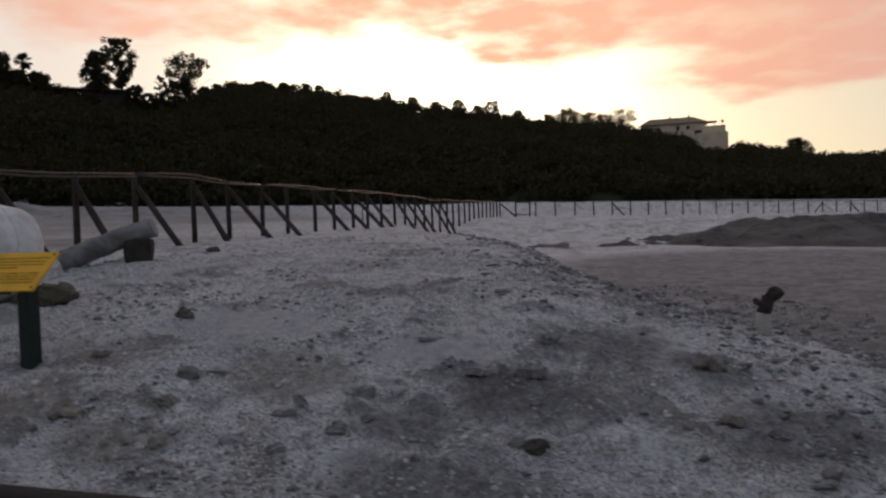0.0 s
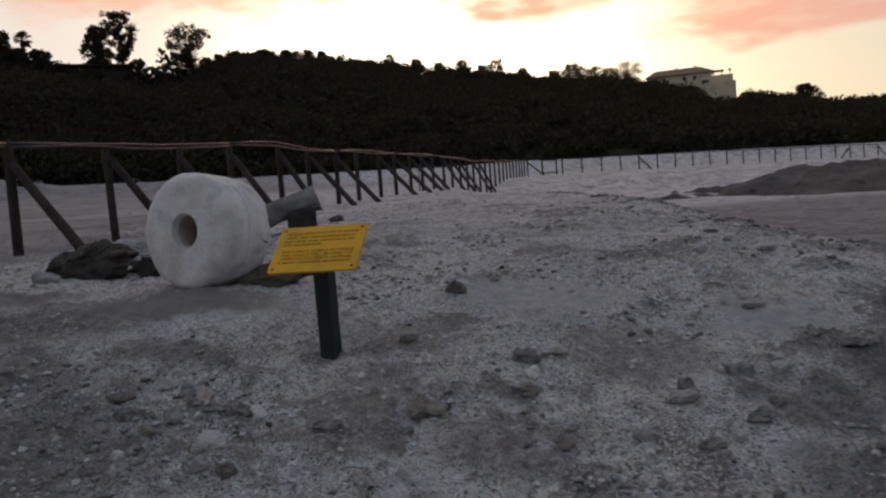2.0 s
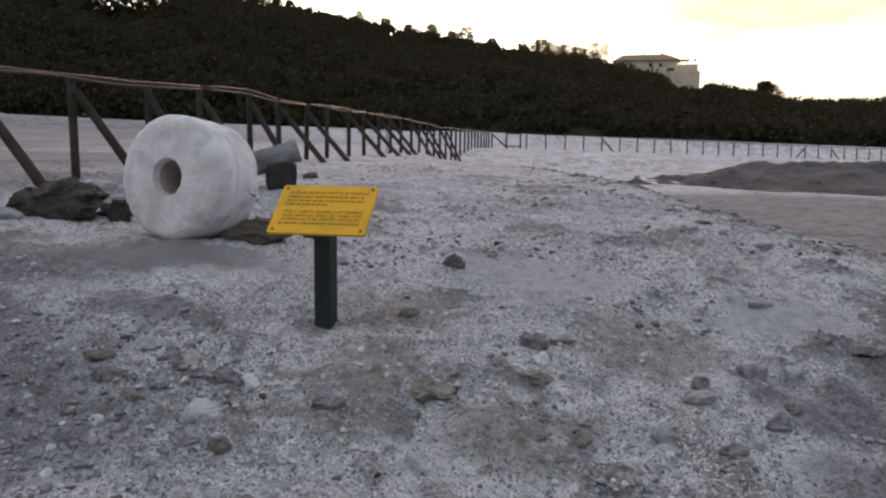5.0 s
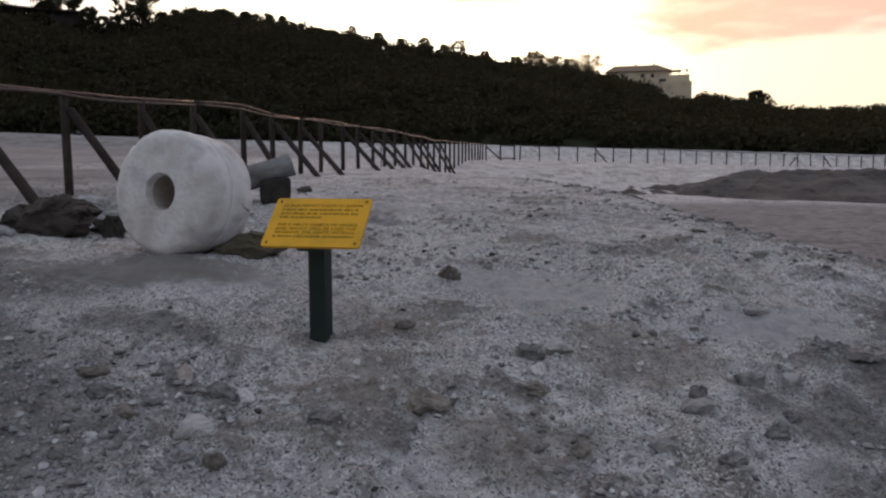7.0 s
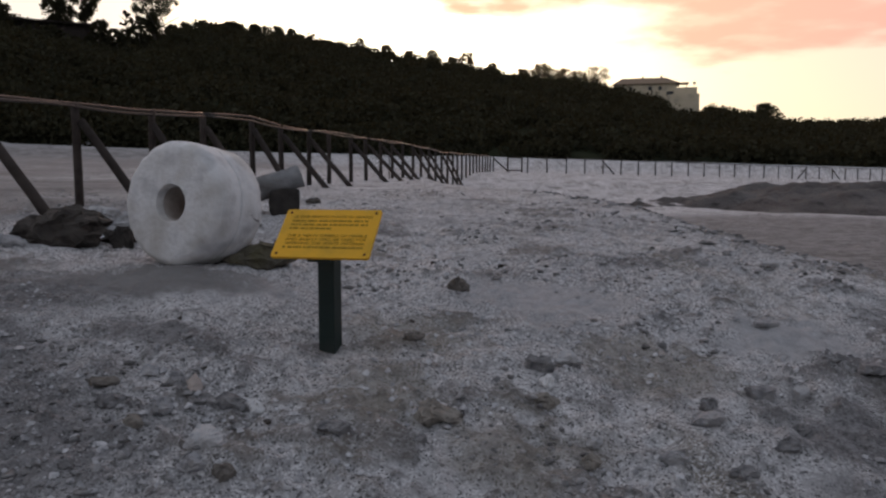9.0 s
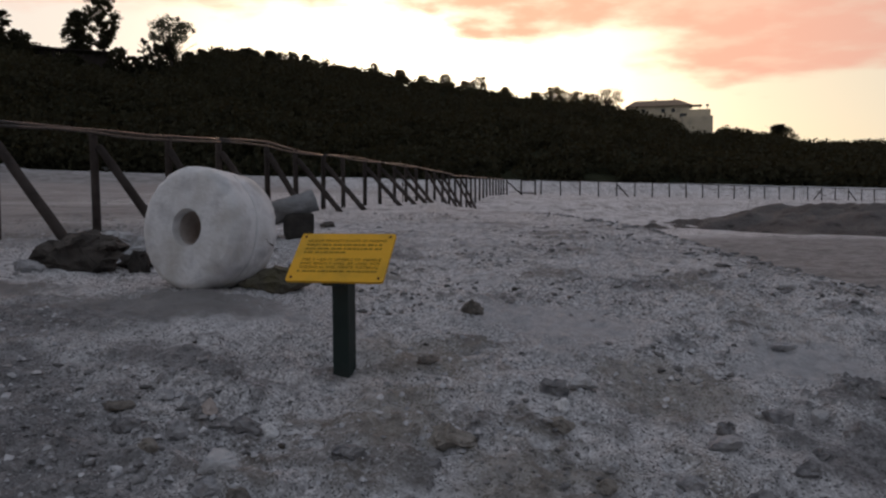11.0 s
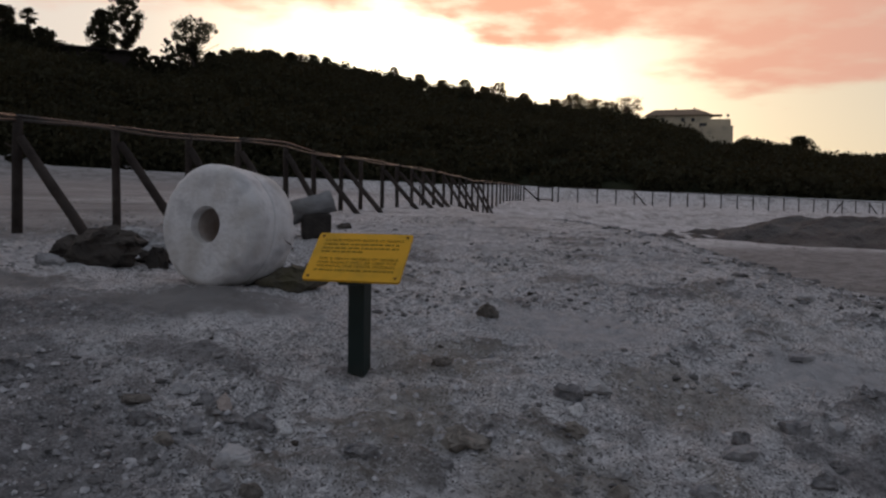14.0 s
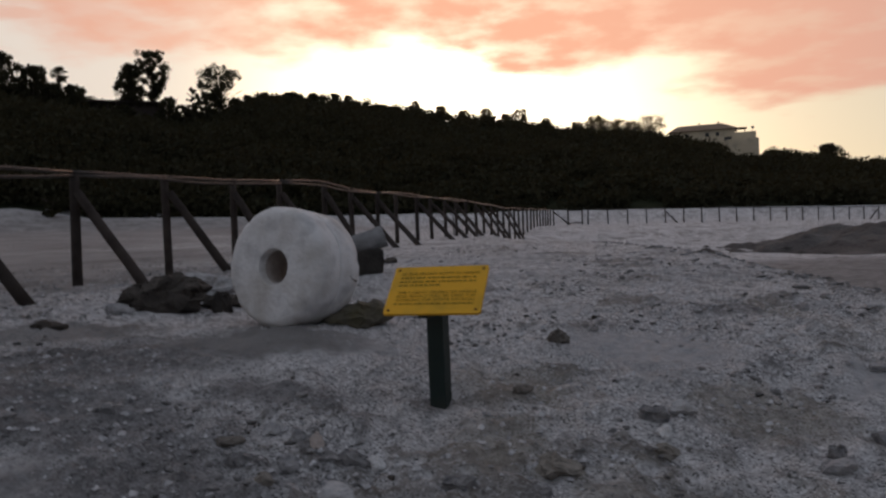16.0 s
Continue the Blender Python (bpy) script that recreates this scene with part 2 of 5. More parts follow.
    silt = mixed(ranged(noise_out(0.45, 7, 0.65, 0.6), 0.36, 0.64), (0.15, 0.142, 0.136), (0.29, 0.278, 0.272))
    col = mixed(patches(FIELD_PATCHES, 0.85, 0.35), col, silt)
    salt = mixed(ranged(noise_out(7.0, 6, 0.65), 0.36, 0.6), (0.30, 0.298, 0.305), (0.58, 0.578, 0.585))
    col = mixed(patches(SALT_PATCHES, 0.85, 0.40), col, salt)
    soil_vignette = mixed(ranged(noise_out(15.0, 7, 0.7), 0.40, 0.64), (0.085, 0.082, 0.083), (0.22, 0.215, 0.22))
    col = mixed(patches(SOIL_VIGNETTE_PATCHES, 0.74, 0.45), col, soil_vignette)
    nt.links.new(col, b.inputs["Base Color"])
    h1 = noise_out(9.0, 8, 0.7)
    h2 = nt.nodes.new("ShaderNodeMath")
    h2.operation = "MULTIPLY_ADD"
    nt.links.new(cells.outputs["Distance"], h2.inputs[0])
    h2.inputs[1].default_value = -0.30
    nt.links.new(noise_out(38.0, 5, 0.65), h2.inputs[2])
    add = nt.nodes.new("ShaderNodeMath")
    add.operation = "MULTIPLY_ADD"
    nt.links.new(h2.outputs[0], add.inputs[0])
    add.inputs[1].default_value = 0.30
    nt.links.new(h1, add.inputs[2])
    bp = nt.nodes.new("ShaderNodeBump")
    bp.inputs["Distance"].default_value = 0.075
    away = nt.nodes.new("ShaderNodeVectorMath")
    away.operation = "LENGTH"
    nt.links.new(tc.outputs["Object"], away.inputs[0])
    grain = nt.nodes.new("ShaderNodeMapRange")
    grain.inputs[1].default_value, grain.inputs[2].default_value = 10.0, 45.0
    grain.inputs[3].default_value, grain.inputs[4].default_value = 0.85, 0.03
    nt.links.new(away.outputs["Value"], grain.inputs[0])
    nt.links.new(grain.outputs[0], bp.inputs["Strength"])
    nt.links.new(add.outputs[0], bp.inputs["Height"])
    nt.links.new(bp.outputs[0], b.inputs["Normal"])
    return m


GROUND = ground_material()
HILL_SOIL = material("hill_undergrowth", [(0.020, 0.024, 0.013), (0.035, 0.038, 0.022)], scale=0.4, bump=0.6, bump_scale=1.2, bump_dist=0.4, gloss=0.03)
STONE_GREY = material("grey_stone", [(0.17, 0.17, 0.18), (0.34, 0.34, 0.35), (0.23, 0.225, 0.22)], scale=18, bump=0.8, bump_scale=55, per_object=0.25, stain=(0.38, 0.375, 0.375), stain_scale=12.0)
STONE_DARK = material("dark_grey_stone", [(0.10, 0.10, 0.106), (0.225, 0.222, 0.226), (0.14, 0.138, 0.138)], scale=24, bump=0.9, bump_scale=55, per_object=0.2, stain=(0.30, 0.295, 0.295), stain_scale=14.0)
STONE_WHITE = material("whitish_stone", [(0.58, 0.58, 0.585), (0.74, 0.74, 0.735)], scale=12, bump=0.5, bump_scale=60)
STONE_PINK = material("pinkish_stone", [(0.38, 0.33, 0.30), (0.48, 0.42, 0.385)], scale=8, bump=0.4, bump_scale=50)
STONE_PALE = material("pale_stone", [(0.34, 0.34, 0.35), (0.54, 0.54, 0.54)], scale=14, bump=0.7, bump_scale=55, per_object=0.15, stain=(0.27, 0.262, 0.255), stain_scale=9.0)
STONE_BROWN = material("brown_stone", [(0.040, 0.035, 0.031), (0.095, 0.083, 0.072)], scale=7, bump=0.6, bump_scale=30, per_object=0.2)
MOSSY = material("mossy_stone", [(0.085, 0.078, 0.064), (0.150, 0.135, 0.112)], scale=6, bump=0.6, bump_scale=30, stain=(0.100, 0.090, 0.052), stain_scale=3.0)
GRIT = material("grit", [(0.26, 0.26, 0.27), (0.60, 0.60, 0.61)], scale=14, bump=0.3, bump_scale=80, island=0.35)
CLOD = material("broken_crust", [(0.15, 0.146, 0.144), (0.36, 0.354, 0.353)], scale=12, bump=0.5, bump_scale=60, island=0.4, gloss=0.15)
MARBLE = material("weathered_marble", [(0.45, 0.452, 0.46), (0.70, 0.70, 0.70), (0.58, 0.572, 0.56)], scale=5.0, rough=0.75, bump=0.6, bump_scale=30, stain=(0.50, 0.485, 0.46), stain_scale=3.4, bump_dist=0.015)
WOOD = material("weathered_wood", [(0.026, 0.020, 0.017), (0.055, 0.044, 0.038)], scale=9, bump=0.5, bump_scale=35, stain=(0.070, 0.058, 0.052), stain_scale=1.5, per_object=0.3)
RAIL = material("pale_weathered_rail", [(0.020, 0.017, 0.015), (0.060, 0.051, 0.045)], scale=9, rough=0.38, bump=0.5, bump_scale=30, stain=(0.05, 0.041, 0.036), stain_scale=2.0, per_object=0.2)
LOGSTONE = material("fallen_column_stone", [(0.15, 0.155, 0.16), (0.25, 0.255, 0.26)], scale=6, bump=0.5, bump_scale=25, stain=(0.11, 0.105, 0.10), stain_scale=2.0)
YELLOW = material("yellow_sign_paint", [(0.74, 0.385, 0.016), (0.79, 0.425, 0.022)], scale=5, rough=0.55, bump=0.08, bump_scale=30, stain=(0.58, 0.33, 0.02), stain_scale=5.0)
INK = material("engraved_lettering", [(0.26, 0.165, 0.014), (0.32, 0.205, 0.018)], scale=30, rough=0.8, bump=0)
GREEN = material("dark_green_paint", [(0.009, 0.020, 0.018), (0.014, 0.028, 0.025)], scale=5, rough=0.5, bump=0.15, bump_scale=25, stain=(0.022, 0.028, 0.026), stain_scale=4.0)
RUST = material("rusty_screw", [(0.09, 0.035, 0.015), (0.14, 0.06, 0.03)], scale=60, rough=0.7, bump=0.2, metal=0.4)
LEAF = material("dark_foliage", [(0.028, 0.028, 0.018), (0.052, 0.051, 0.031)], scale=0.5, bump=0, island=0.4, gloss=0.05)
LEAF_DRY = material("bare_twigs", [(0.075, 0.060, 0.040), (0.12, 0.095, 0.060)], scale=0.6, bump=0, island=0.3, gloss=0.05)
thin(LEAF, (0.075, 0.060, 0.025), 0.2)
thin(LEAF_DRY, (0.22, 0.15, 0.05), 0.35)
TAN = material("tan_crust", [(0.17, 0.155, 0.136), (0.31, 0.286, 0.254)], scale=22, bump=1.0, bump_scale=45, gloss=0.15)
TAN_DARK = material("brown_earth_crust", [(0.105, 0.096, 0.087), (0.215, 0.196, 0.175)], scale=24, bump=1.0, bump_scale=50, gloss=0.15)
SALT = material("pale_salt_crust", [(0.38, 0.38, 0.40), (0.50, 0.50, 0.52)], scale=6, bump=0.5, bump_scale=25, gloss=0.2)
# axle hole lining: shade inside the hole is put into this darker brown
HOLE = material("shaded_hole", [(0.22, 0.195, 0.175), (0.46, 0.42, 0.39)], scale=7, bump=0.5, bump_scale=20, gloss=0.15)
BARK = material("bark", [(0.05, 0.04, 0.032), (0.10, 0.08, 0.062)], scale=5, bump=0.5, bump_scale=9)
PLASTER = material("ochre_plaster", [(0.50, 0.43, 0.31), (0.58, 0.50, 0.38)], scale=0.6, bump=0.1, bump_scale=5, stain=(0.36, 0.31, 0.24), stain_scale=0.3)
ROOFTILE = material("roof_tile", [(0.20, 0.145, 0.10), (0.27, 0.20, 0.14)], scale=2, bump=0.4, bump_scale=6)
DARKGLASS = material("dark_window", [(0.02, 0.022, 0.026), (0.03, 0.032, 0.036)], scale=2, rough=0.15, bump=0)
MUD = material("dark_mud", [(0.034, 0.031, 0.030), (0.095, 0.088, 0.085), (0.055, 0.050, 0.048)], scale=1.6, bump=1.0, bump_scale=6, bump_dist=0.22, stain=(0.15, 0.138, 0.132), stain_scale=0.4)
CHAR_STONE = material("dark_lava_block", [(0.022, 0.020, 0.018), (0.052, 0.047, 0.042)], scale=8, bump=0.6, bump_scale=35)
CHAR = material("charred_wood", [(0.018, 0.015, 0.014), (0.06, 0.045, 0.038)], scale=16, bump=0.7, bump_scale=40)
PALEPOST = material("pale_peeled_wood", [(0.30, 0.29, 0.27), (0.40, 0.385, 0.36)], scale=12, bump=0.4, bump_scale=50)


# ---- building helpers ----
def link(name, bm, mat, parent=None, label="", smooth=False):
    if smooth:
        for e in bm.edges:
            if len(e.link_faces) == 2 and e.calc_face_angle(0.0) > 0.42:
                e.smooth = False
    me = bpy.data.meshes.new(name)
    bm.to_mesh(me)
    bm.free()
    me.materials.append(mat)
    if smooth:
        me.shade_smooth()
    ob = new(name, me)
    if parent:
        ob.parent = parent
    if label:
        ob["label"] = label
    return ob


def part(name, bm, mat, parent, label="", smooth=False):
    return link(name, bm, mat, parent, label, smooth)


def arrays(name, verts, faces, mat, parent=None, smooth=False):
    """One mesh from numpy arrays of corners and equal-sided faces."""
    me = bpy.data.meshes.new(name)
    k = faces.shape[1]
    me.vertices.add(len(verts))
    me.vertices.foreach_set("co", np.ascontiguousarray(verts, dtype=np.float32).ravel())
    me.loops.add(faces.size)
    me.loops.foreach_set("vertex_index", np.ascontiguousarray(faces, dtype=np.int32).ravel())
    me.polygons.add(len(faces))
    me.polygons.foreach_set("loop_start", np.arange(0, faces.size, k, dtype=np.int32))
    me.update(calc_edges=True)
    me.materials.append(mat)
    if smooth:
        me.shade_smooth()
    ob = new(name, me)
    if parent:
        ob.parent = parent
    return ob


def empty(name, m=None):
    ob = new(name)
    ob.empty_display_size = 0.1
    if m is not None:
        ob.matrix_world = m
    return ob


def rough_up(bm, amount, size, seed=0.0):
    for v in bm.verts:
        p = v.co / size + Vector((seed * 3.1, seed * 1.7, seed))
        v.co += noise.noise_vector(p) * amount


def box_bm(sx, sy, sz, bevel=0.01, base=True):
    bm = bmesh.new()
    bmesh.ops.create_cube(bm, size=1)
    for v in bm.verts:
        v.co = Vector((v.co.x * sx, v.co.y * sy, (v.co.z + (0.5 if base else 0)) * sz))
    if bevel:
        bmesh.ops.bevel(bm, geom=list(bm.edges), offset=bevel, segments=2, affect="EDGES", profile=0.6)
    return bm


def pole_bm(a, b, r0, r1, sides=8, rings=5, wobble=0.0, seed=0.0):
    """A round pole from a to b, a little crooked."""
    a, b = Vector(a), Vector(b)
    axis = (b - a).normalized()
    u = axis.orthogonal().normalized()
    w = axis.cross(u)
    bm = bmesh.new()
    loops = []
    for i in range(rings + 1):
        f = i / rings
        c = a.lerp(b, f)
        if 0 < i < rings:
            c = c + noise.noise_vector(c * 0.9 + Vector((seed, 0, 0))) * wobble
        r = r0 + (r1 - r0) * f
        loops.append([bm.verts.new(c + (u * math.cos(t) + w * math.sin(t)) * r * (1 + 0.12 * noise.noise(c * 4 + Vector((t, seed, 0))))) for t in [2 * math.pi * j / sides for j in range(sides)]])
    for p, q in zip(loops, loops[1:]):
        for j in range(sides):
            bm.faces.new((p[j], p[(j + 1) % sides], q[(j + 1) % sides], q[j]))
    bm.faces.new(list(reversed(loops[0])))
    bm.faces.new(loops[-1])
    return bm


def stone_bm(sx, sy, sz, seed, sub=2, rough=0.28, flat=0.0):
    bm = bmesh.new()
    bmesh.ops.create_icosphere(bm, subdivisions=sub, radius=1)
    rng = random.Random(seed)
    cuts = [(Vector((rng.uniform(-1, 1), rng.uniform(-1, 1), rng.uniform(-0.6, 1))).normalized(), rng.uniform(0.52, 0.82)) for _ in range(8)]
    for v in bm.verts:
        for n, d in cuts:
            over = v.co.dot(n) - d
            if over > 0:
                v.co -= n * over * 0.95
        v.co += noise.noise_vector(v.co * 1.4 + Vector((seed * 7.3, seed, 0))) * rough * 0.45
        v.co += noise.noise_vector(v.co * 3.4 + Vector((seed, seed * 2.0, 5))) * rough * 0.30
        v.co += noise.noise_vector(v.co * 8.0 + Vector((seed, 1, 2))) * rough * 0.05
        v.co = Vector((v.co.x * sx, v.co.y * sy, v.co.z * sz))
    return bm


# ---- the lie of the land ----
def smooth01(v):
    v = np.clip(v, 0, 1)
    return v * v * (3 - 2 * v)


_rs = np.random.RandomState(7)
_lat = _rs.rand(256, 256)


def vnoise(x, y):
    """Smooth value noise, -0.5 to 0.5, for arrays."""
    xi, yi = np.floor(x).astype(int), np.floor(y).astype(int)
    fx, fy = x - xi, y - yi
    fx, fy = fx * fx * (3 - 2 * fx), fy * fy * (3 - 2 * fy)
    g = lambda i, j: _lat[(xi + i) % 256, (yi + j) % 256]
    return (g(0, 0) * (1 - fx) + g(1, 0) * fx) * (1 - fy) + (g(0, 1) * (1 - fx) + g(1, 1) * fx) * fy - 0.5


AZ_BASE = ([-180, -90, -40, -31, -27, -18, 6, 18, 31, 60, 120, 180], [4, 4, 3.4, 3.1, 2.4, 2.2, 1.8, 1.43, 0.92, 1.5, 3, 4])
AZ_TOP = ([-180, -90, -40, -28, -25, -20.5, -16.5, -14, -10, -7.6, -4.3, -1.9, 2.3, 6.4, 10.5, 14.9, 17.6, 18.6, 20.4, 21.2, 24.6, 27, 31, 60, 120, 180],
          [10, 10, 10.4, 10.3, 9.5, 9.0, 9.6, 10.2, 10.0, 9.8, 9.15, 8.65, 8.05, 7.45, 6.85, 6.2, 5.45, 4.45, 4.3, 4.75, 3.75, 3.55, 3.3, 4, 8, 10])
R_BASE = 112.0
AZ_R = ([-180, -60, -30, -15, 0, 15, 30, 60, 180], [220, 200, 195, 205, 235, 285, 320, 300, 220])


def hill_z(x, y):
    r = np.hypot(x, y)
    az = np.degrees(np.arctan2(x, y))
    rt = np.interp(az, *AZ_R)
    zb = 1.5 + R_BASE * np.tan(np.radians(np.interp(az, *AZ_BASE)))
    zt = 1.5 + rt * np.tan(np.radians(np.interp(az, *AZ_TOP)))
    f = (r - R_BASE) / (rt - R_BASE)
    up = zb + (zt - zb) * np.clip(f, 0, 1) ** 0.85
    down = zt - np.clip(r - rt - 25, 0, None) * 0.12
    z = np.where(f < 1, up, np.maximum(down, -5))
    return z + vnoise(x / 17 + 40, y / 17 + 40) * 3.0 * np.clip(f * 4, 0, 1) * np.clip((1.0 - f) * 6, 0, 1)


EDGE_Y = [-8, 3.5, 4.5, 5.15, 6.0, 6.6, 7.1, 7.8, 8.5, 9.3, 10.3, 13, 17, 21, 26]
EDGE_X = [3.0, 2.5, 2.55, 2.67, 2.80, 2.75, 2.40, 1.85, 1.50, 1.32, 1.15, 0.7, -0.1, -1.2, -2.2]


def plain_z(x, y):
    u, v = np.clip(x, -8, 6) + 2.0, np.clip(y, 3.8, 7.2) - 4.6
    near = 0.617 - 0.0657 * u + 0.256 * v + 0.0119 * u * v - 0.0393 * v * v + 0.17 * np.minimum(y - 3.8, 0) + 0.08 * np.maximum(y - 7.2, 0)
    near = near - 0.16 * np.clip(x - 0.8, 0, 3.5) * np.clip((y - 5.0) / 2, 0, 1)
    far = 1.0 + 0.0225 * y - 0.026 * x * np.clip(y / 77, 0, 1)
    k = 0.45
    h = np.clip(0.5 + 0.5 * (far - near) / k, 0, 1)
    z = far * (1 - h) + near * h - k * h * (1 - h) * 0.55
    z = np.maximum(z, -0.7 + 0.0 * x)
    s = x - np.interp(y, EDGE_Y, EDGE_X) + vnoise(x * 1.7, y * 1.7) * 0.30 + vnoise(x * 5, y * 5) * 0.16 + vnoise(x * 13, y * 13) * 0.06
    w = np.interp(y, [0, 5, 6.6, 7.6, 10, 14, 22], [0.5, 0.5, 0.75, 1.4, 1.9, 2.0, 2.4])
    sink = smooth01(s / w) * (1 - smooth01((y - 34) / 20)) * smooth01((y + 6) / 5)
    floor = np.maximum(0.82 - 0.24 * (x - 1.0), -0.12 + 0.014 * y + 0.0 * x)
    floor = np.minimum(z - 0.03, floor)
    return z + (floor - z) * sink


def off_ash(x, y):
    """True away from the smooth ash patches, with ragged borders."""
    ok = np.ones(np.shape(x), bool)
    for cx, cy, ax, ay in ASH_PATCHES:
        ok &= np.hypot((x - cx) / ax, (y - cy) / ay) + 1.2 * vnoise(x * 4 + 9, y * 4) > 0.95
    return ok


def crust(x, y):
    """Where broken crust stands proud of the gravel: ragged shelves, and small lumps, each 0 to 1."""
    u, v = 0.86 * x - 0.5 * y, 0.5 * x + 0.86 * y
    a = vnoise(x * 1.6 + 60, y * 2.2 + 12) + 0.55 * vnoise(u * 4.7 + 5, v * 6.3) + 0.32 * vnoise(x * 12 + 2, y * 15) + 0.16 * vnoise(u * 31, v * 31)
    b = vnoise(u * 7.3 + 80, v * 9.5 + 33) + 0.55 * vnoise(x * 19, y * 23 + 70) + 0.3 * vnoise(u * 47 + 9, v * 47)
    grow = np.clip(0.5 + 1.6 * vnoise(x * 0.7 + 15, y * 0.9 + 77), 0, 1)
    away = off_ash(x, y)
    return smooth01((a - 0.25) / 0.10) * away, smooth01((b - 0.36 + 0.18 * grow) / 0.12) * away


def land_z(x, y, fine=True):
    x, y = np.asarray(x, float), np.asarray(y, float)
    r = np.hypot(x, y)
    p = plain_z(x, y)
    az = np.degrees(np.arctan2(x, y))
    zb = 1.5 + R_BASE * np.tan(np.radians(np.interp(az, *AZ_BASE)))
    f = smooth01((r - 95) / (R_BASE - 95))
    z = np.where(r < R_BASE, p * (1 - f) + zb * f, hill_z(x, y))
    if fine:
        a = np.clip(1 - r / 26, 0, 1)
        z = z + a * (vnoise(x * 0.55, y * 0.55) * 0.10 + vnoise(x * 1.9 + 9, y * 1.9) * 0.055)
        n = np.clip(1 - r / 30, 0, 1)
        lump = vnoise(x * 5.5 + 3, y * 5.5 + 8)
        z = z - 0.065 * np.exp(-((x + 2.7) ** 2 + (y - 5.0) ** 2) / 0.06) - 0.05 * np.exp(-((x + 3.05) ** 2 + (y - 4.4) ** 2) / 0.08) + 0.035 * np.exp(-((x + 3.8) ** 2 + (y - 6.2) ** 2) / 0.2) + 0.12 * np.exp(-((x + 3.6) ** 2 + (y - 9.1) ** 2) / 0.45)
        z = z + n * (np.clip(lump, 0.0, None) * 0.08 + (0.25 - np.abs(vnoise(x * 3.3 + 20, y * 3.3))) * 0.05 + (0.25 - np.abs(vnoise(x * 8.5, y * 8.5 + 30))) * 0.045 + vnoise(x * 13, y * 13 + 4) * 0.034 + vnoise(x * 29, y * 29) * 0.018)
        shelf, lumps = crust(x, y)
        z = z + np.clip(1.3 - r / 14, 0, 1) * (0.020 * shelf + 0.016 * lumps - 0.036)
    return z


def gz(x, y):
    return float(land_z(np.array([x]), np.array([y]))[0])


# ground: one sheet of rings, close-set where the camera walks
rings = [0.0] + list(0.6 * 1.03 ** np.arange(0, 200))
rings = [r for r in rings if r < 2.6] + list(2.7 * 1.0040 ** np.arange(0, 400)) + list(13.4 * 1.0115 ** np.arange(0, 252))
rings = np.array(rings + [242, 245, 249, 253, 257, 261, 265, 269, 273, 277, 281, 285, 290, 295, 300, 305, 310, 315, 320, 326, 335, 345, 360, 390, 450, 600, 900, 1400, 2200, 3500])
angs = np.radians(np.concatenate([np.arange(-44, 44, 0.15), np.arange(44, 316, 2.0)]))
cx, cy = -1.5, 0.2
rr, aa = np.meshgrid(rings, angs, indexing="ij")
gx, gy = cx + rr * np.sin(aa), cy + rr * np.cos(aa)
gv = np.stack([gx, gy, land_z(gx, gy)], -1).reshape(-1, 3)
na, nr = len(angs), len(rings)
ii, jj = np.meshgrid(np.arange(nr - 1), np.arange(na), indexing="ij")
j2 = (jj + 1) % na
gf = np.stack([ii * na + jj, (ii + 1) * na + jj, (ii + 1) * na + j2, ii * na + j2], -1).reshape(-1, 4)[:, ::-1]
ground = arrays("ground", gv, gf, GROUND, smooth=True)
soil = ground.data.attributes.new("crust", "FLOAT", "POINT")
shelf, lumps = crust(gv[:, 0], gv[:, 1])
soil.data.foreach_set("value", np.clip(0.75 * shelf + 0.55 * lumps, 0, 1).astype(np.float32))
ground.data.materials.append(HILL_SOIL)
fr = np.hypot(gv[gf[:, 0], 0], gv[gf[:, 0], 1]) + vnoise(gv[gf[:, 0], 0] / 6, gv[gf[:, 0], 1] / 6) * 6
ground.data.polygons.foreach_set("material_index", (fr > R_BASE - 2).astype(np.int32))
tagged(ground, "pale grey volcanic crater floor strewn with grit and crusts", "ground", kind="structure")


# ---- the marble wheel ----
def turned(profile, sides=72):
    """A closed profile of (radius, depth) turned round the y axis."""
    bm = bmesh.new()
    loops = [[bm.verts.new((r * math.cos(t), d, r * math.sin(t))) for r, d in profile] for t in [2 * math.pi * i / sides for i in range(sides)]]
    k = len(profile)
    for i in range(sides):
        p, q = loops[i], loops[(i + 1) % sides]
        for j in range(k):
            bm.faces.new((p[j], p[(j + 1) % k], q[(j + 1) % k], q[j]))
    bmesh.ops.recalc_face_normals(bm, faces=bm.faces)
    return bm


WHEEL_AT, WHEEL_TURN, WHEEL_R, WHEEL_D = (-3.865, 6.190, 1.444), -27.5, 0.423, 0.488


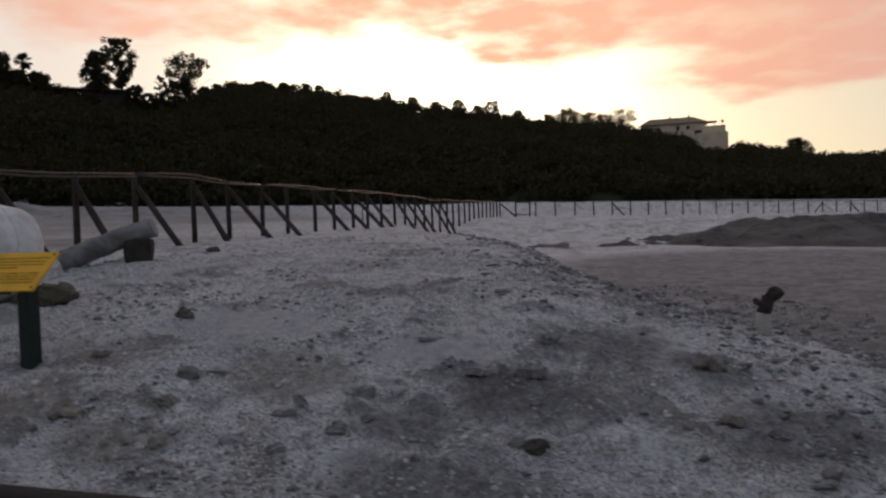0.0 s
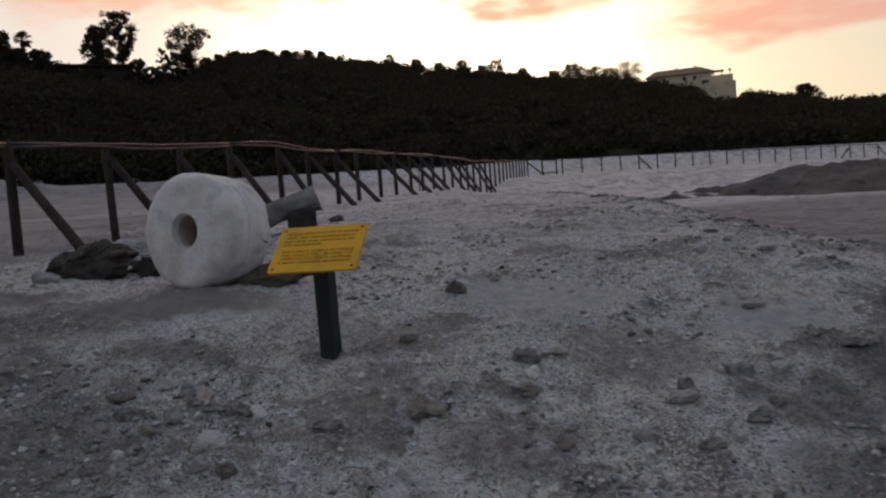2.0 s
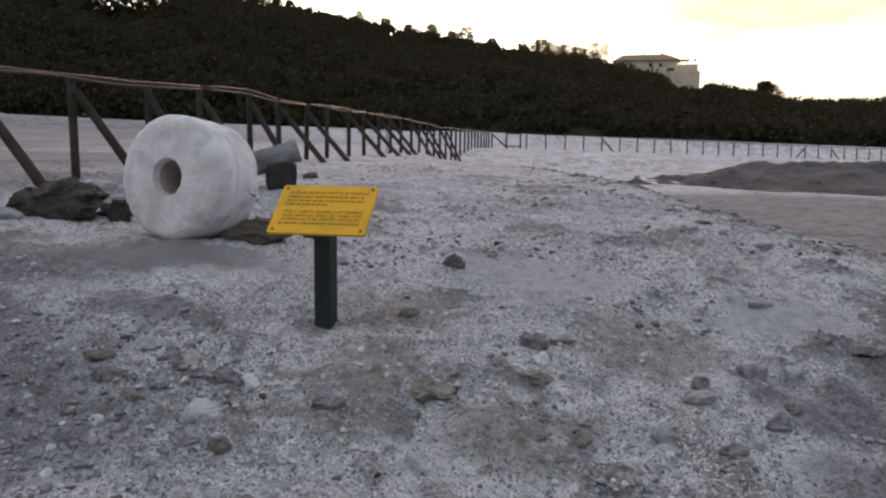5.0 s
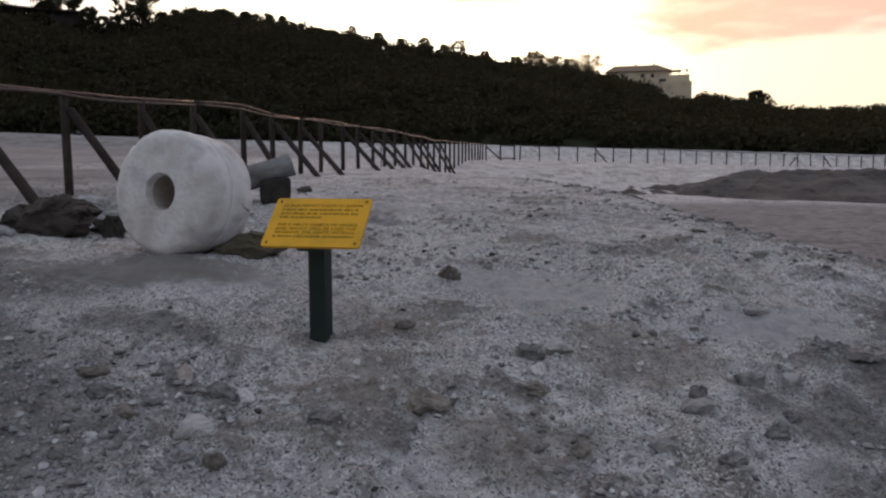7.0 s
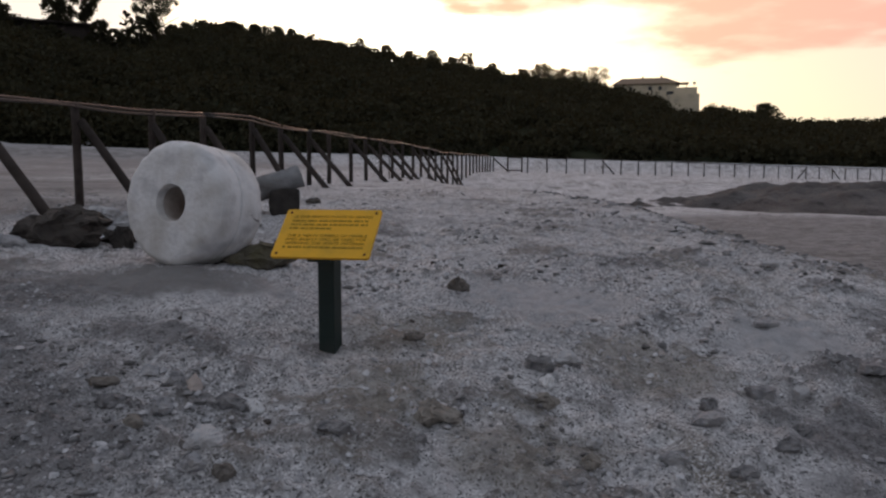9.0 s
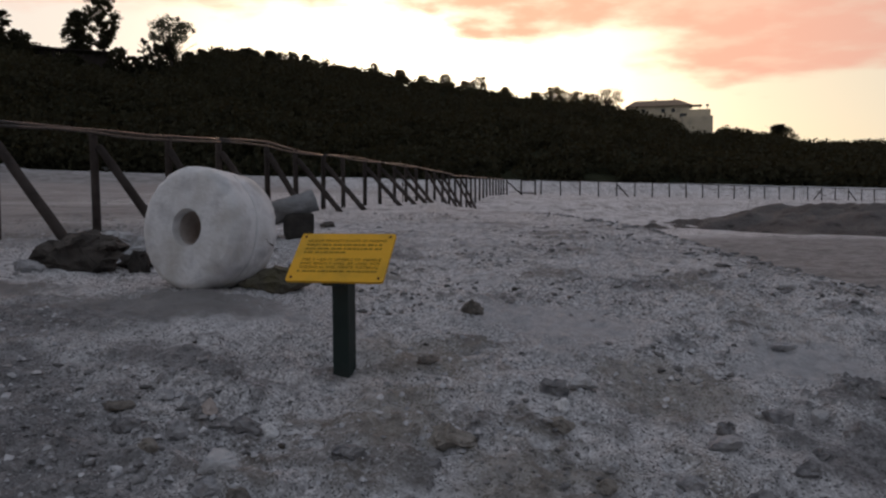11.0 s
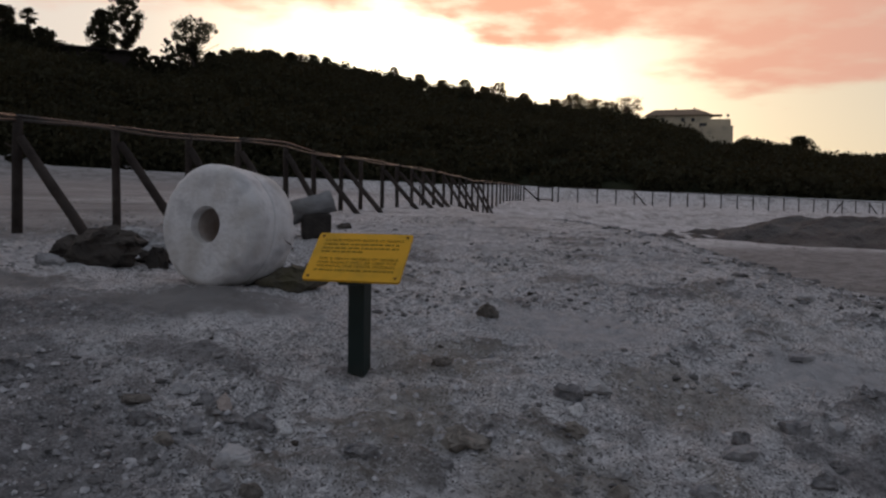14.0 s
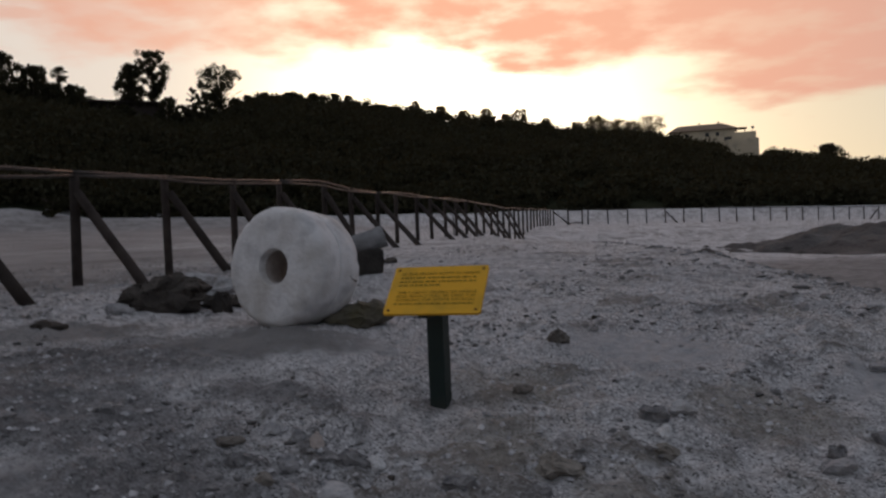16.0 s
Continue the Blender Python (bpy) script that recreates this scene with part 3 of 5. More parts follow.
def marble_wheel():
    base = empty("marble_wheel", pose(*WHEEL_AT, -5, 0, WHEEL_TURN))
    R, D = WHEEL_R, WHEEL_D
    prof = [(0.120, 0.02), (0.130, 0.0), (0.18, -0.002), (0.25, -0.002), (0.32, -0.001), (R - 0.056, 0.0), (R - 0.044, 0.004), (R - 0.026, 0.016), (R - 0.010, 0.032), (R - 0.002, 0.052), (R + 0.001, 0.09), (R + 0.001, 0.14),
            (R, D * 0.40), (R - 0.003, D * 0.425), (R - 0.014, D * 0.44), (R - 0.015, D * 0.455), (R - 0.005, D * 0.475), (R - 0.003, D * 0.58), (R - 0.006, D * 0.72), (R - 0.014, D * 0.87), (R - 0.030, D - 0.02), (R - 0.055, D), (0.25, D), (0.118, D), (0.112, D * 0.66), (0.112, D * 0.33)]
    bm = turned(prof, 132)
    for v in bm.verts:
        rad = Vector((v.co.x, 0, v.co.z))
        d = rad.normalized()
        k = noise.noise(v.co * 3.5) * 0.006 + noise.noise(v.co * 14) * 0.005 * (1 if v.co.y > 0.03 else 0.4)
        if rad.length > R - 0.06:
            # chips and worn places on the two rims
            chip = max(0.0, noise.noise(v.co * 9 + Vector((2, 7, 1))) - 0.18) + 0.5 * max(0.0, noise.noise(v.co * 26) - 0.25)
            edge = 1.0 if v.co.y < 0.06 or v.co.y > D - 0.05 else 0.35 if abs(v.co.y - D * 0.45) < 0.02 else 0.06
            k -= chip * 0.035 * edge
        v.co += d * k
        v.co.y += noise.noise(v.co * 5 + Vector((4, 0, 0))) * 0.004 + noise.noise(v.co * 19) * 0.0015
    me = part("drum", bm, MARBLE, base, smooth=True)
    bm = turned([(0.113, 0.06), (0.1095, 0.09), (0.108, D * 0.5), (0.1095, D - 0.03), (0.118, D - 0.03), (0.119, 0.06)], 40)
    part("axle_hole", bm, HOLE, base, "rough lining of the axle hole, coloured darker for its shade", smooth=True)
    # a crack along the rear half of the rim
    bm = bmesh.new()
    pts = []
    for i in range(13):
        f = i / 12
        a = radians(-8 - 10 * f + 4 * noise.noise(Vector((f * 6, 0, 3))))
        pts.append(((R + 0.003) * math.cos(a), D * (0.62 + 0.33 * f), (R + 0.003) * math.sin(a)))
    for i in range(12):
        a, b = Vector(pts[i]), Vector(pts[i + 1])
        h = 0.006 * (1 - abs(i - 6) / 9)
        o = Vector((0, 0, h))
        c = Vector((0.004, 0, 0))
        bm.faces.new([bm.verts.new(p) for p in (a - o + c, b - o + c, b + o + c, a + o + c)])
    part("crack", bm, STONE_BROWN, base, "dark crack across the rim")
    return tagged(base, "large weathered white marble wheel with a round axle hole", "stone wheel")


marble_wheel()


# ---- the notice on its post ----
SIGN_AT, SIGN_TURN, SIGN_TILT, SIGN_W, SIGN_H = (-2.698, 4.850, 1.331), -15.0, 47.0, 0.508, 0.328
POST_AT, POST_TURN, POST_W = (-2.705, 5.030), -22.0, 0.093


def notice():
    gx0, gy0 = POST_AT
    z0 = gz(gx0, gy0)
    base = empty("notice_board", pose(gx0, gy0, z0))
    bm = box_bm(POST_W, POST_W, 0.70, 0.008)
    for v in bm.verts:
        v.co.z -= 0.12
        if v.co.z > 0.3:
            v.co.z += 0.05 * (v.co.y / POST_W)
    post = part("post", bm, GREEN, base, "dark green painted square timber post")
    post.matrix_local = pose(0, 0, 0, 0, 0, POST_TURN)
    inv = base.matrix_world.inverted()
    m = inv @ pose(*SIGN_AT, 90 - SIGN_TILT, 0, SIGN_TURN)
    bm = bmesh.new()
    c = 0.014
    outline = []
    for sx, sy in ((1, 1), (-1, 1), (-1, -1), (1, -1)):
        for k in range(4):
            a = math.pi / 6 * k + {(1, 1): 0, (-1, 1): math.pi / 2, (-1, -1): math.pi, (1, -1): 1.5 * math.pi}[(sx, sy)]
            outline.append((sx * (SIGN_W / 2 - c) + c * math.cos(a), sy * (SIGN_H / 2 - c) + c * math.sin(a)))
    top = bm.faces.new([bm.verts.new((x, y, 0)) for x, y in outline])
    ext = bmesh.ops.extrude_face_region(bm, geom=[top])
    for v in ext["geom"]:
        if isinstance(v, bmesh.types.BMVert):
            v.co.z -= 0.014
    bmesh.ops.recalc_face_normals(bm, faces=bm.faces)
    plate = part("plate", bm, YELLOW, base, "yellow painted metal plate with dark lettering")
    plate.matrix_local = m
    rng = random.Random(4)
    # lines that can be made out are lettered, the rest are bars
    lines = [("LE DUE PESANTI RUOTE DI MARMO", 0.111), (None, 0.083), (None, 0.056), (None, 0.030),
             ("THE 2 HEAVY WHEELS OF MARBLE", -0.020), ("AND BASALT WILL BE USED FOR", -0.046), ("WORKING THE WHITE MATERIAL", -0.072), (None, -0.098)]
    for i, (text, y) in enumerate(lines):
        if text:
            cu = bpy.data.curves.new("lettering", "FONT")
            cu.body, cu.size, cu.extrude = text, 0.0235, 0.0006
            cu.align_x, cu.align_y, cu.space_word = "CENTER", "CENTER", 1.5
            tmp = bpy.data.objects.new("lettering_curve", cu)
            me = bpy.data.meshes.new_from_object(tmp)
            bpy.data.objects.remove(tmp)
            xs = [v.co.x for v in me.vertices]
            k = 0.42 / (max(xs) - min(xs))
            for v in me.vertices:
                v.co.x *= k
            me.materials.append(INK)
            ob = new("lettering", me)
            ob.parent = plate
            ob.matrix_local = pose(0.004, y, 0.0012)
        else:
            bm = bmesh.new()
            x, end = -0.208, 0.02 if i == 3 else 0.208
            while x < end - 0.008:
                w = min(rng.uniform(0.008, 0.03), end - x)
                bmesh.ops.create_cube(bm, size=1, matrix=Matrix.Translation((x + w / 2, y, 0.001)) @ Matrix.Diagonal((w, 0.0105, 0.0016, 1)))
                x += w + rng.choice((0.005, 0.006, 0.013))
            part("lettering", bm, INK, plate)
    for sx in (-1, 1):
        for sy in (-1, 1):
            bm = bmesh.new()
            bmesh.ops.create_uvsphere(bm, u_segments=10, v_segments=6, radius=0.0075)
            for v in bm.verts:
                v.co.z *= 0.5
            s = part("screw", bm, RUST, plate)
            s.matrix_local = pose(sx * (SIGN_W / 2 - 0.026), sy * (SIGN_H / 2 - 0.024), 0.001)
    bm = box_bm(0.125, 0.05, 0.035, 0.004)
    br = part("bracket", bm, GREEN, base)
    br.matrix_local = m @ pose(-0.012, -0.128, -0.050)
    return tagged(base, "yellow notice plate on a dark green post set in the ground", "sign")


notice()


# ---- the timber fence ----
FENCE_O, FENCE_DIR = Vector((-4.65, 20.1)), Vector((0.21, 0.9777))
FAR_A, FAR_DIR, FAR_STEP = Vector((8.0, 66.17)), Vector((0.926, 0.377)), 1.945
RAIL_Y, RAIL_Z = [3, 9.6, 11.3, 13, 15, 16.8, 18.3, 20.1, 24, 27, 32.5, 40, 64], [2.2, 2.51, 2.60, 2.66, 2.76, 2.845, 2.825, 2.825, 2.915, 2.97, 3.045, 3.03, 3.6]


def fence_unit(p, n, brace, name="fence_post", lean=0.0, seed=0, high=1.22, length=0.66, r=0.060):
    """One post with its raking strut on the side n."""
    z = gz(p.x, p.y)
    base = empty(name, pose(p.x, p.y, z))
    part("upright", pole_bm((0, 0, -0.25), (lean, 0, high), r, r * 0.9, 8, 4, 0.012, seed), WOOD, base, smooth=True)
    if brace:
        q = p + n * length
        a = Vector((n.x * 0.05, n.y * 0.05, high - 0.22))
        b = Vector((n.x * length, n.y * length, gz(q.x, q.y) - z - 0.06))
        part("strut", pole_bm(a, b, 0.056, 0.064, 8, 4, 0.01, seed + 3), WOOD, base, smooth=True)
    return tagged(base, "dark weathered round timber fence post" + (" with a raking strut" if brace else ""), "fence post", "posts of the crater fence")


def fence_rail(points, r=0.036, seed=0.0):
    bm = bmesh.new()
    sides = 8
    loops = []
    for i, c in enumerate(points):
        a = points[max(0, i - 1)]
        b = points[min(len(points) - 1, i + 1)]
        axis = (b - a).normalized()
        u = axis.cross(Vector((0, 0, 1))).normalized()
        w = u.cross(axis)
        c = c + Vector((0, 0, 0.02 * noise.noise(c * 0.8 + Vector((seed, 0, 0))))) + u * 0.02 * noise.noise(c * 0.9)
        loops.append([bm.verts.new(c + (u * math.cos(t) + w * math.sin(t)) * r * (1 + 0.15 * noise.noise(c * 2 + Vector((t, 0, seed))))) for t in [2 * math.pi * j / sides for j in range(sides)]])
    for p, q in zip(loops, loops[1:]):
        for j in range(sides):
            bm.faces.new((p[j], p[(j + 1) % sides], q[(j + 1) % sides], q[j]))
    bm.faces.new(list(reversed(loops[0])))
    bm.faces.new(loops[-1])
    return bm


def rail_z(y):
    return float(np.interp(y, RAIL_Y, RAIL_Z))


nside = Vector((FENCE_DIR.y, -FENCE_DIR.x))
near_posts = []
stations = [-16.2, -14.4, -12.6, -10.8, -9.0, -7.2, -5.5, -3.4, -1.8, 0.0, 1.6, 3.7, 5.4]
while stations[-1] < 43:
    stations.append(stations[-1] + 1.8 + 0.15 * math.sin(len(stations) * 2.1))
for i, s in enumerate(stations):
    p = FENCE_O + FENCE_DIR * s
    near_posts.append(p)
    rng = random.Random(i + 50)
    high = rail_z(p.y) - gz(p.x, p.y) - 0.01
    strut_dir = (nside + FENCE_DIR * rng.uniform(-0.2, 0.2)).normalized()
    fence_unit(p, strut_dir, s < 24 and i not in (10, 15, 19, 22), lean=rng.uniform(-0.025, 0.025), seed=i, high=high, length=0.86 if s < -4 else rng.uniform(0.9, 1.15))
for which, r in ((0, 0.020), (1, 0.017)):
    step = 3
    for k in range(0, len(near_posts) - 1, step):
        seg = near_posts[k:k + step + 1]
        pts = []
        for a, b in zip(seg, seg[1:]):
            for f in (0, 0.25, 0.5, 0.75):
                pts.append(a.lerp(b, f))
        pts.append(seg[-1])
        drop = 0.0 if which == 0 else 0.055 if seg[0].y < 18 else 0.035
        side = nside * (0.0 if which == 0 else 0.04)
        pts = [Vector((q.x + side.x, q.y + side.y, rail_z(q.y) - drop + 0.022 * math.sin(q.y * (0.9 + 0.3 * which) + which * 2))) for q in pts]
        tagged(link("fence_rail", fence_rail(pts, r, k + 7 * which), RAIL, smooth=True), "long weathered pale brown timber rail along the fence tops", "fence rail", "rails of the crater fence")

far_line = []
for i in range(34):
    p = FAR_A + FAR_DIR * (FAR_STEP * i)
    far_line.append(p)
    k = {4: 1, 17: -1, 19: 1}.get(i)
    fence_unit(p, FAR_DIR * (k or 1), bool(k), seed=i + 200, lean=random.Random(i).uniform(-0.03, 0.03), length=1.3, high=1.27, r=0.062)
for k in range(0, 33, 4):
    seg = far_line[k:k + 5]
    if len(seg) > 1:
        tagged(link("fence_rail", fence_rail([Vector((p.x, p.y, gz(p.x, p.y) + 1.27)) for p in seg], 0.03, k), WOOD, smooth=True), "long weathered timber rail along the distant fence", "fence rail", "rails of the crater fence")
corner = near_posts[-1]
fence_unit(corner + FAR_DIR * 0.3, FAR_DIR, True, seed=400, high=1.27, length=1.5)


def gate_frame(a, b):
    za, zb2 = gz(a.x, a.y), gz(b.x, b.y)
    base = empty("fence_gate", pose(a.x, a.y, za))
    d = Vector((b.x - a.x, b.y - a.y, zb2 - za))
    part("upright", pole_bm((0, 0, -0.2), (0, 0, 1.25), 0.07, 0.07), WOOD, base)
    part("upright", pole_bm(d + Vector((0, 0, -0.2)), d + Vector((0, 0, 1.25)), 0.07, 0.07), WOOD, base)
    part("crossbar", pole_bm((0, 0, 0.16), d + Vector((0, 0, 0.16)), 0.045, 0.045), WOOD, base)
    part("crossbar", pole_bm((0, 0, 1.2), d + Vector((0, 0, 1.2)), 0.04, 0.04), WOOD, base)
    tagged(base, "open timber gate frame in the far fence", "gate")


gate_frame(FAR_A - FAR_DIR * 1.9, FAR_A - FAR_DIR * 0.55)


# small white tag nailed to a strut
tag = link("fence_tag", box_bm(0.10, 0.02, 0.20, 0.004), SALT)
tp = FENCE_O + FENCE_DIR * 8.0 + nside * 0.12
tag.matrix_world = pose(tp.x, tp.y, rail_z(tp.y) - 0.62, 0, 0, -10)
tagged(tag, "small white tag nailed beside a fence post", "tag")
tpost = link("tag_stick", pole_bm((tp.x, tp.y + 0.03, gz(tp.x, tp.y) - 0.1), (tp.x, tp.y + 0.03, rail_z(tp.y) - 0.40), 0.02, 0.018, 6, 3), WOOD)
tagged(tpost, "thin dark stick holding a small white tag", "stick")


# ---- rail of the path, between the walker and the field ----
def path_rail():
    a, b = Vector((1.2, 1.02)), Vector((-3.3, 1.98))
    base = empty("handrail", pose(a.x, a.y, gz(a.x, a.y)))
    down = Vector((a.x, a.y, gz(a.x, a.y)))
    pts = []
    for i in range(13):
        q = a.lerp(b, i / 12)
        pts.append(Vector((q.x, q.y, float(np.interp(i / 12, [0, 0.4, 0.55, 0.75, 1], [0.95, 0.985, 1.010, 1.008, 0.945])))) - down)
    part("rail", fence_rail(pts, 0.042, 5), WOOD, base, smooth=True)
    for f in (0.04, 0.5, 0.96):
        q = a.lerp(b, f)
        z = gz(q.x, q.y)
        part("post", pole_bm(Vector((q.x, q.y, z - 0.2)) - down, Vector((q.x, q.y, 0.93 if f != 0.5 else 0.98)) - down, 0.05, 0.045, 8, 3), WOOD, base, smooth=True)
    tagged(base, "dark round timber handrail of the visitors' path", "handrail")


path_rail()


# ---- stones that stand out ----
def stone(x, y, sx, sy, sz, mat, seed, turn=0, sink=0.35, name="rock", label="grey volcanic rock lying on the grit", sub=3, rough=0.28, tilt=0):
    bm = stone_bm(sx, sy, sz, seed, sub, rough)
    rough_up(bm, min(sx, sz) * 0.22, sx * 0.30, seed)
    rough_up(bm, min(sx, sz) * 0.12, sx * 0.11, seed + 5)
    ob = link(name, bm, mat, smooth=False)
    ob.matrix_world = pose(x, y, gz(x, y) + sz * (1 - 2 * sink) * 0.8, tilt, 0, turn)
    return tagged(ob, label, "rock", "rocks on the crater floor")


def slab(x, y, z, sx, sy, sz, mat, seed, turn, label, tip=0, roll=0, name="rock", cuts=16):
    """An angular broken block: a box with its corners struck off, rough on its faces."""
    rng = random.Random(seed * 7)
    bm = box_bm(sx, sy, sz, 0)
    for _ in range(cuts):
        n = Vector((rng.uniform(-1, 1), rng.uniform(-1, 1), rng.uniform(-0.5, 0.9))).normalized()
        reach = (abs(n.x) * sx + abs(n.y) * sy + abs(n.z) * sz) / 2
        at = Vector((0, 0, sz / 2)) + n * reach * rng.uniform(0.62, 0.86)
        bmesh.ops.bisect_plane(bm, geom=bm.verts[:] + bm.edges[:] + bm.faces[:], plane_co=at, plane_no=n, clear_outer=True)
        rim = [e for e in bm.edges if e.is_boundary]
        if rim:
            bmesh.ops.contextual_create(bm, geom=rim)
    bmesh.ops.remove_doubles(bm, verts=bm.verts[:], dist=sx * 0.01)
    bmesh.ops.triangulate(bm, faces=bm.faces[:])
    for _ in range(2):
        bmesh.ops.subdivide_edges(bm, edges=[e for e in bm.edges if e.calc_length() > sx * 0.10], cuts=1)
        bmesh.ops.triangulate(bm, faces=bm.faces[:])
    rough_up(bm, sx * 0.10, sx * 0.5, seed)
    rough_up(bm, sx * 0.045, sx * 0.10, seed + 3)
    bmesh.ops.recalc_face_normals(bm, faces=bm.faces[:])
    ob = link(name, bm, mat)
    ob.matrix_world = pose(x, y, z, tip, roll, turn)
    return tagged(ob, label, "rock", "rocks on the crater floor")


stone(-1.615, 4.70, 0.040, 0.036, 0.042, STONE_WHITE, 1, sink=0.2, rough=0.25, name="pale_stone", label="small whitish stone beside a flat slab")
stone(-1.62, 4.85, 0.085, 0.060, 0.060, STONE_DARK, 2, sink=0.25, turn=15, rough=0.35, label="flat dark grey slab of rock")
stone(-1.46, 4.90, 0.085, 0.055, 0.038, STONE_PALE, 3, turn=-5, sink=0.25, rough=0.4, name="pale_stone", label="flat pale slab leaning on a darker rock")
stone(-1.64, 4.53, 0.075, 0.05, 0.045, TAN, 52, rough=0.5, label="low brownish rock below a white stone")
stone(-1.97, 5.84, 0.075, 0.065, 0.075, TAN_DARK, 34, rough=0.42, label="rough brownish lump of rock")
stone(-2.98, 4.42, 0.040, 0.036, 0.045, STONE_WHITE, 5, sink=0.2, rough=0.22, name="pale_stone", label="small rounded whitish stone")
stone(-3.12, 4.46, 0.105, 0.06, 0.055, STONE_DARK, 6, turn=-18, sink=0.28, rough=0.5, label="ragged grey rock half sunk in grit")
stone(-3.28, 4.50, 0.040, 0.036, 0.050, STONE_PINK, 7, sink=0.2, rough=0.22, name="pale_stone", label="small pinkish stone on the grit")
slab(-3.12, 4.06, gz(-3.12, 4.06) + 0.015, 0.17, 0.11, 0.045, STONE_PALE, 8, -14, "flat whitish slab with a ragged edge", 6, 4, "pale_stone")
stone(-3.14, 3.95, 0.065, 0.05, 0.045, STONE_GREY, 9, rough=0.4, label="small grey stone tucked below a flat slab")
stone(-3.00, 3.87, 0.05, 0.04, 0.04, TAN_DARK, 53, rough=0.5, label="brown clod on the grit")
stone(-3.60, 4.36, 0.065, 0.05, 0.055, STONE_DARK, 54, rough=0.55, label="dark ragged clod on the grit")
stone(-3.70, 4.50, 0.10, 0.05, 0.03, TAN_DARK, 55, rough=0.5, label="low brown crust in the grit")
stone(-3.52, 4.64, 0.06, 0.05, 0.035, STONE_GREY, 56, rough=0.4, label="grey clod on the grit")
stone(-3.37, 4.35, 0.055, 0.05, 0.05, STONE_GREY, 57, rough=0.4, label="grey stone half sunk in grit")
stone(-3.37, 4.55, 0.045, 0.035, 0.045, STONE_GREY, 58, rough=0.3, label="bluish grey stone on the grit")
stone(-3.44, 4.18, 0.045, 0.04, 0.04, TAN, 59, rough=0.25, label="rounded tan stone on the grit")
stone(-2.91, 4.29, 0.018, 0.016, 0.016, STONE_BROWN, 60, label="small black pebble on pale grit")
stone(-2.60, 4.17, 0.085, 0.06, 0.045, STONE_DARK, 61, turn=-20, rough=0.35, label="grey rock half sunk in brown crust")
stone(-2.15, 4.36, 0.115, 0.085, 0.060, TAN, 10, rough=0.75, sink=0.45, label="ragged tan crust of rock in the grit")
stone(-2.27, 5.07, 0.07, 0.04, 0.03, TAN_DARK, 62, rough=0.5, label="flat brown crust on the grit")
stone(-2.25, 4.15, 0.035, 0.03, 0.028, STONE_DARK, 63, label="dark grey pebble on the grit")
stone(-1.55, 4.05, 0.05, 0.035, 0.035, TAN, 64, turn=10, label="tan block of stone on the grit")
stone(-1.50, 4.18, 0.04, 0.03, 0.03, STONE_PALE, 65, name="pale_stone", label="small pale stone on the slope")
stone(-0.86, 4.50, 0.06, 0.05, 0.065, STONE_DARK, 66, sink=0.3, rough=0.4, label="dark upright clod standing on the grit")
slab(-0.93, 4.38, gz(-0.93, 4.38) - 0.005, 0.16, 0.09, 0.045, STONE_GREY, 67, -25, "flat grey slab below a dark clod", 4, -6)
slab(-0.52, 4.70, gz(-0.52, 4.70) - 0.01, 0.14, 0.10, 0.075, STONE_GREY, 68, -8, "squared grey block of stone")
slab(-0.31, 4.71, gz(-0.31, 4.71) - 0.005, 0.085, 0.06, 0.055, STONE_PALE, 69, 12, "pale square stone on the slope", name="pale_stone")
slab(-0.10, 5.52, gz(-0.10, 5.52), 0.17, 0.10, 0.04, STONE_GREY, 70, -12, "flat grey slab lying on the slope")
slab(0.52, 6.82, gz(0.52, 6.82) + 0.01, 0.16, 0.11, 0.04, STONE_PALE, 11, -6, "flat pale stone lying alone", name="pale_stone")
stone(-0.62, 4.22, 0.06, 0.045, 0.05, STONE_DARK, 21, rough=0.5, label="dark grey rock on the grit")
stone(-0.91, 4.02, 0.06, 0.045, 0.04, STONE_DARK, 71, rough=0.5, label="dark clod low on the slope")
stone(-1.17, 4.11, 0.07, 0.045, 0.035, STONE_GREY, 72, rough=0.45, label="grey crust low on the slope")
stone(-0.46, 4.40, 0.065, 0.04, 0.035, STONE_DARK, 73, rough=0.5, label="thin dark crust on the slope")
stone(0.74, 5.48, 0.075, 0.06, 0.06, STONE_DARK, 74, rough=0.5, label="dark clod on the pit's shoulder")
slab(0.53, 4.92, gz(0.53, 4.92), 0.26, 0.12, 0.05, STONE_DARK, 75, 5, "dark flat crust on the pit's shoulder")
slab(0.21, 4.93, gz(0.21, 4.93), 0.22, 0.12, 0.045, STONE_DARK, 76, -6, "dark flat crust on the grit")
stone(1.73, 5.18, 0.14, 0.12, 0.09, TAN_DARK, 77, sink=0.4, rough=0.6, label="brown lump of earth near the pit's brink")
stone(1.62, 4.46, 0.09, 0.06, 0.06, TAN_DARK, 78, rough=0.5, label="brown clod near the pit's brink")
stone(1.85, 4.33, 0.06, 0.05, 0.055, STONE_DARK, 79, rough=0.5, label="dark clod near the pit's brink")
stone(0.36, 4.17, 0.065, 0.045, 0.045, STONE_DARK, 80, rough=0.4, label="dark stone on the grit")
stone(-3.64, 12.26, 0.12, 0.10, 0.085, STONE_BROWN, 12, label="dark lump of rock near the fence")
stone(-3.40, 6.46, 0.30, 0.17, 0.14, MOSSY, 18, turn=12, sink=0.22, rough=0.45, sub=4, name="chock_stone", label="mossy brown stone wedged against the marble wheel")
stone(-4.95, 7.25, 0.31, 0.22, 0.19, STONE_BROWN, 15, turn=10, sink=0.25, rough=0.45, sub=4, label="large dark brown boulder beside the wheel")
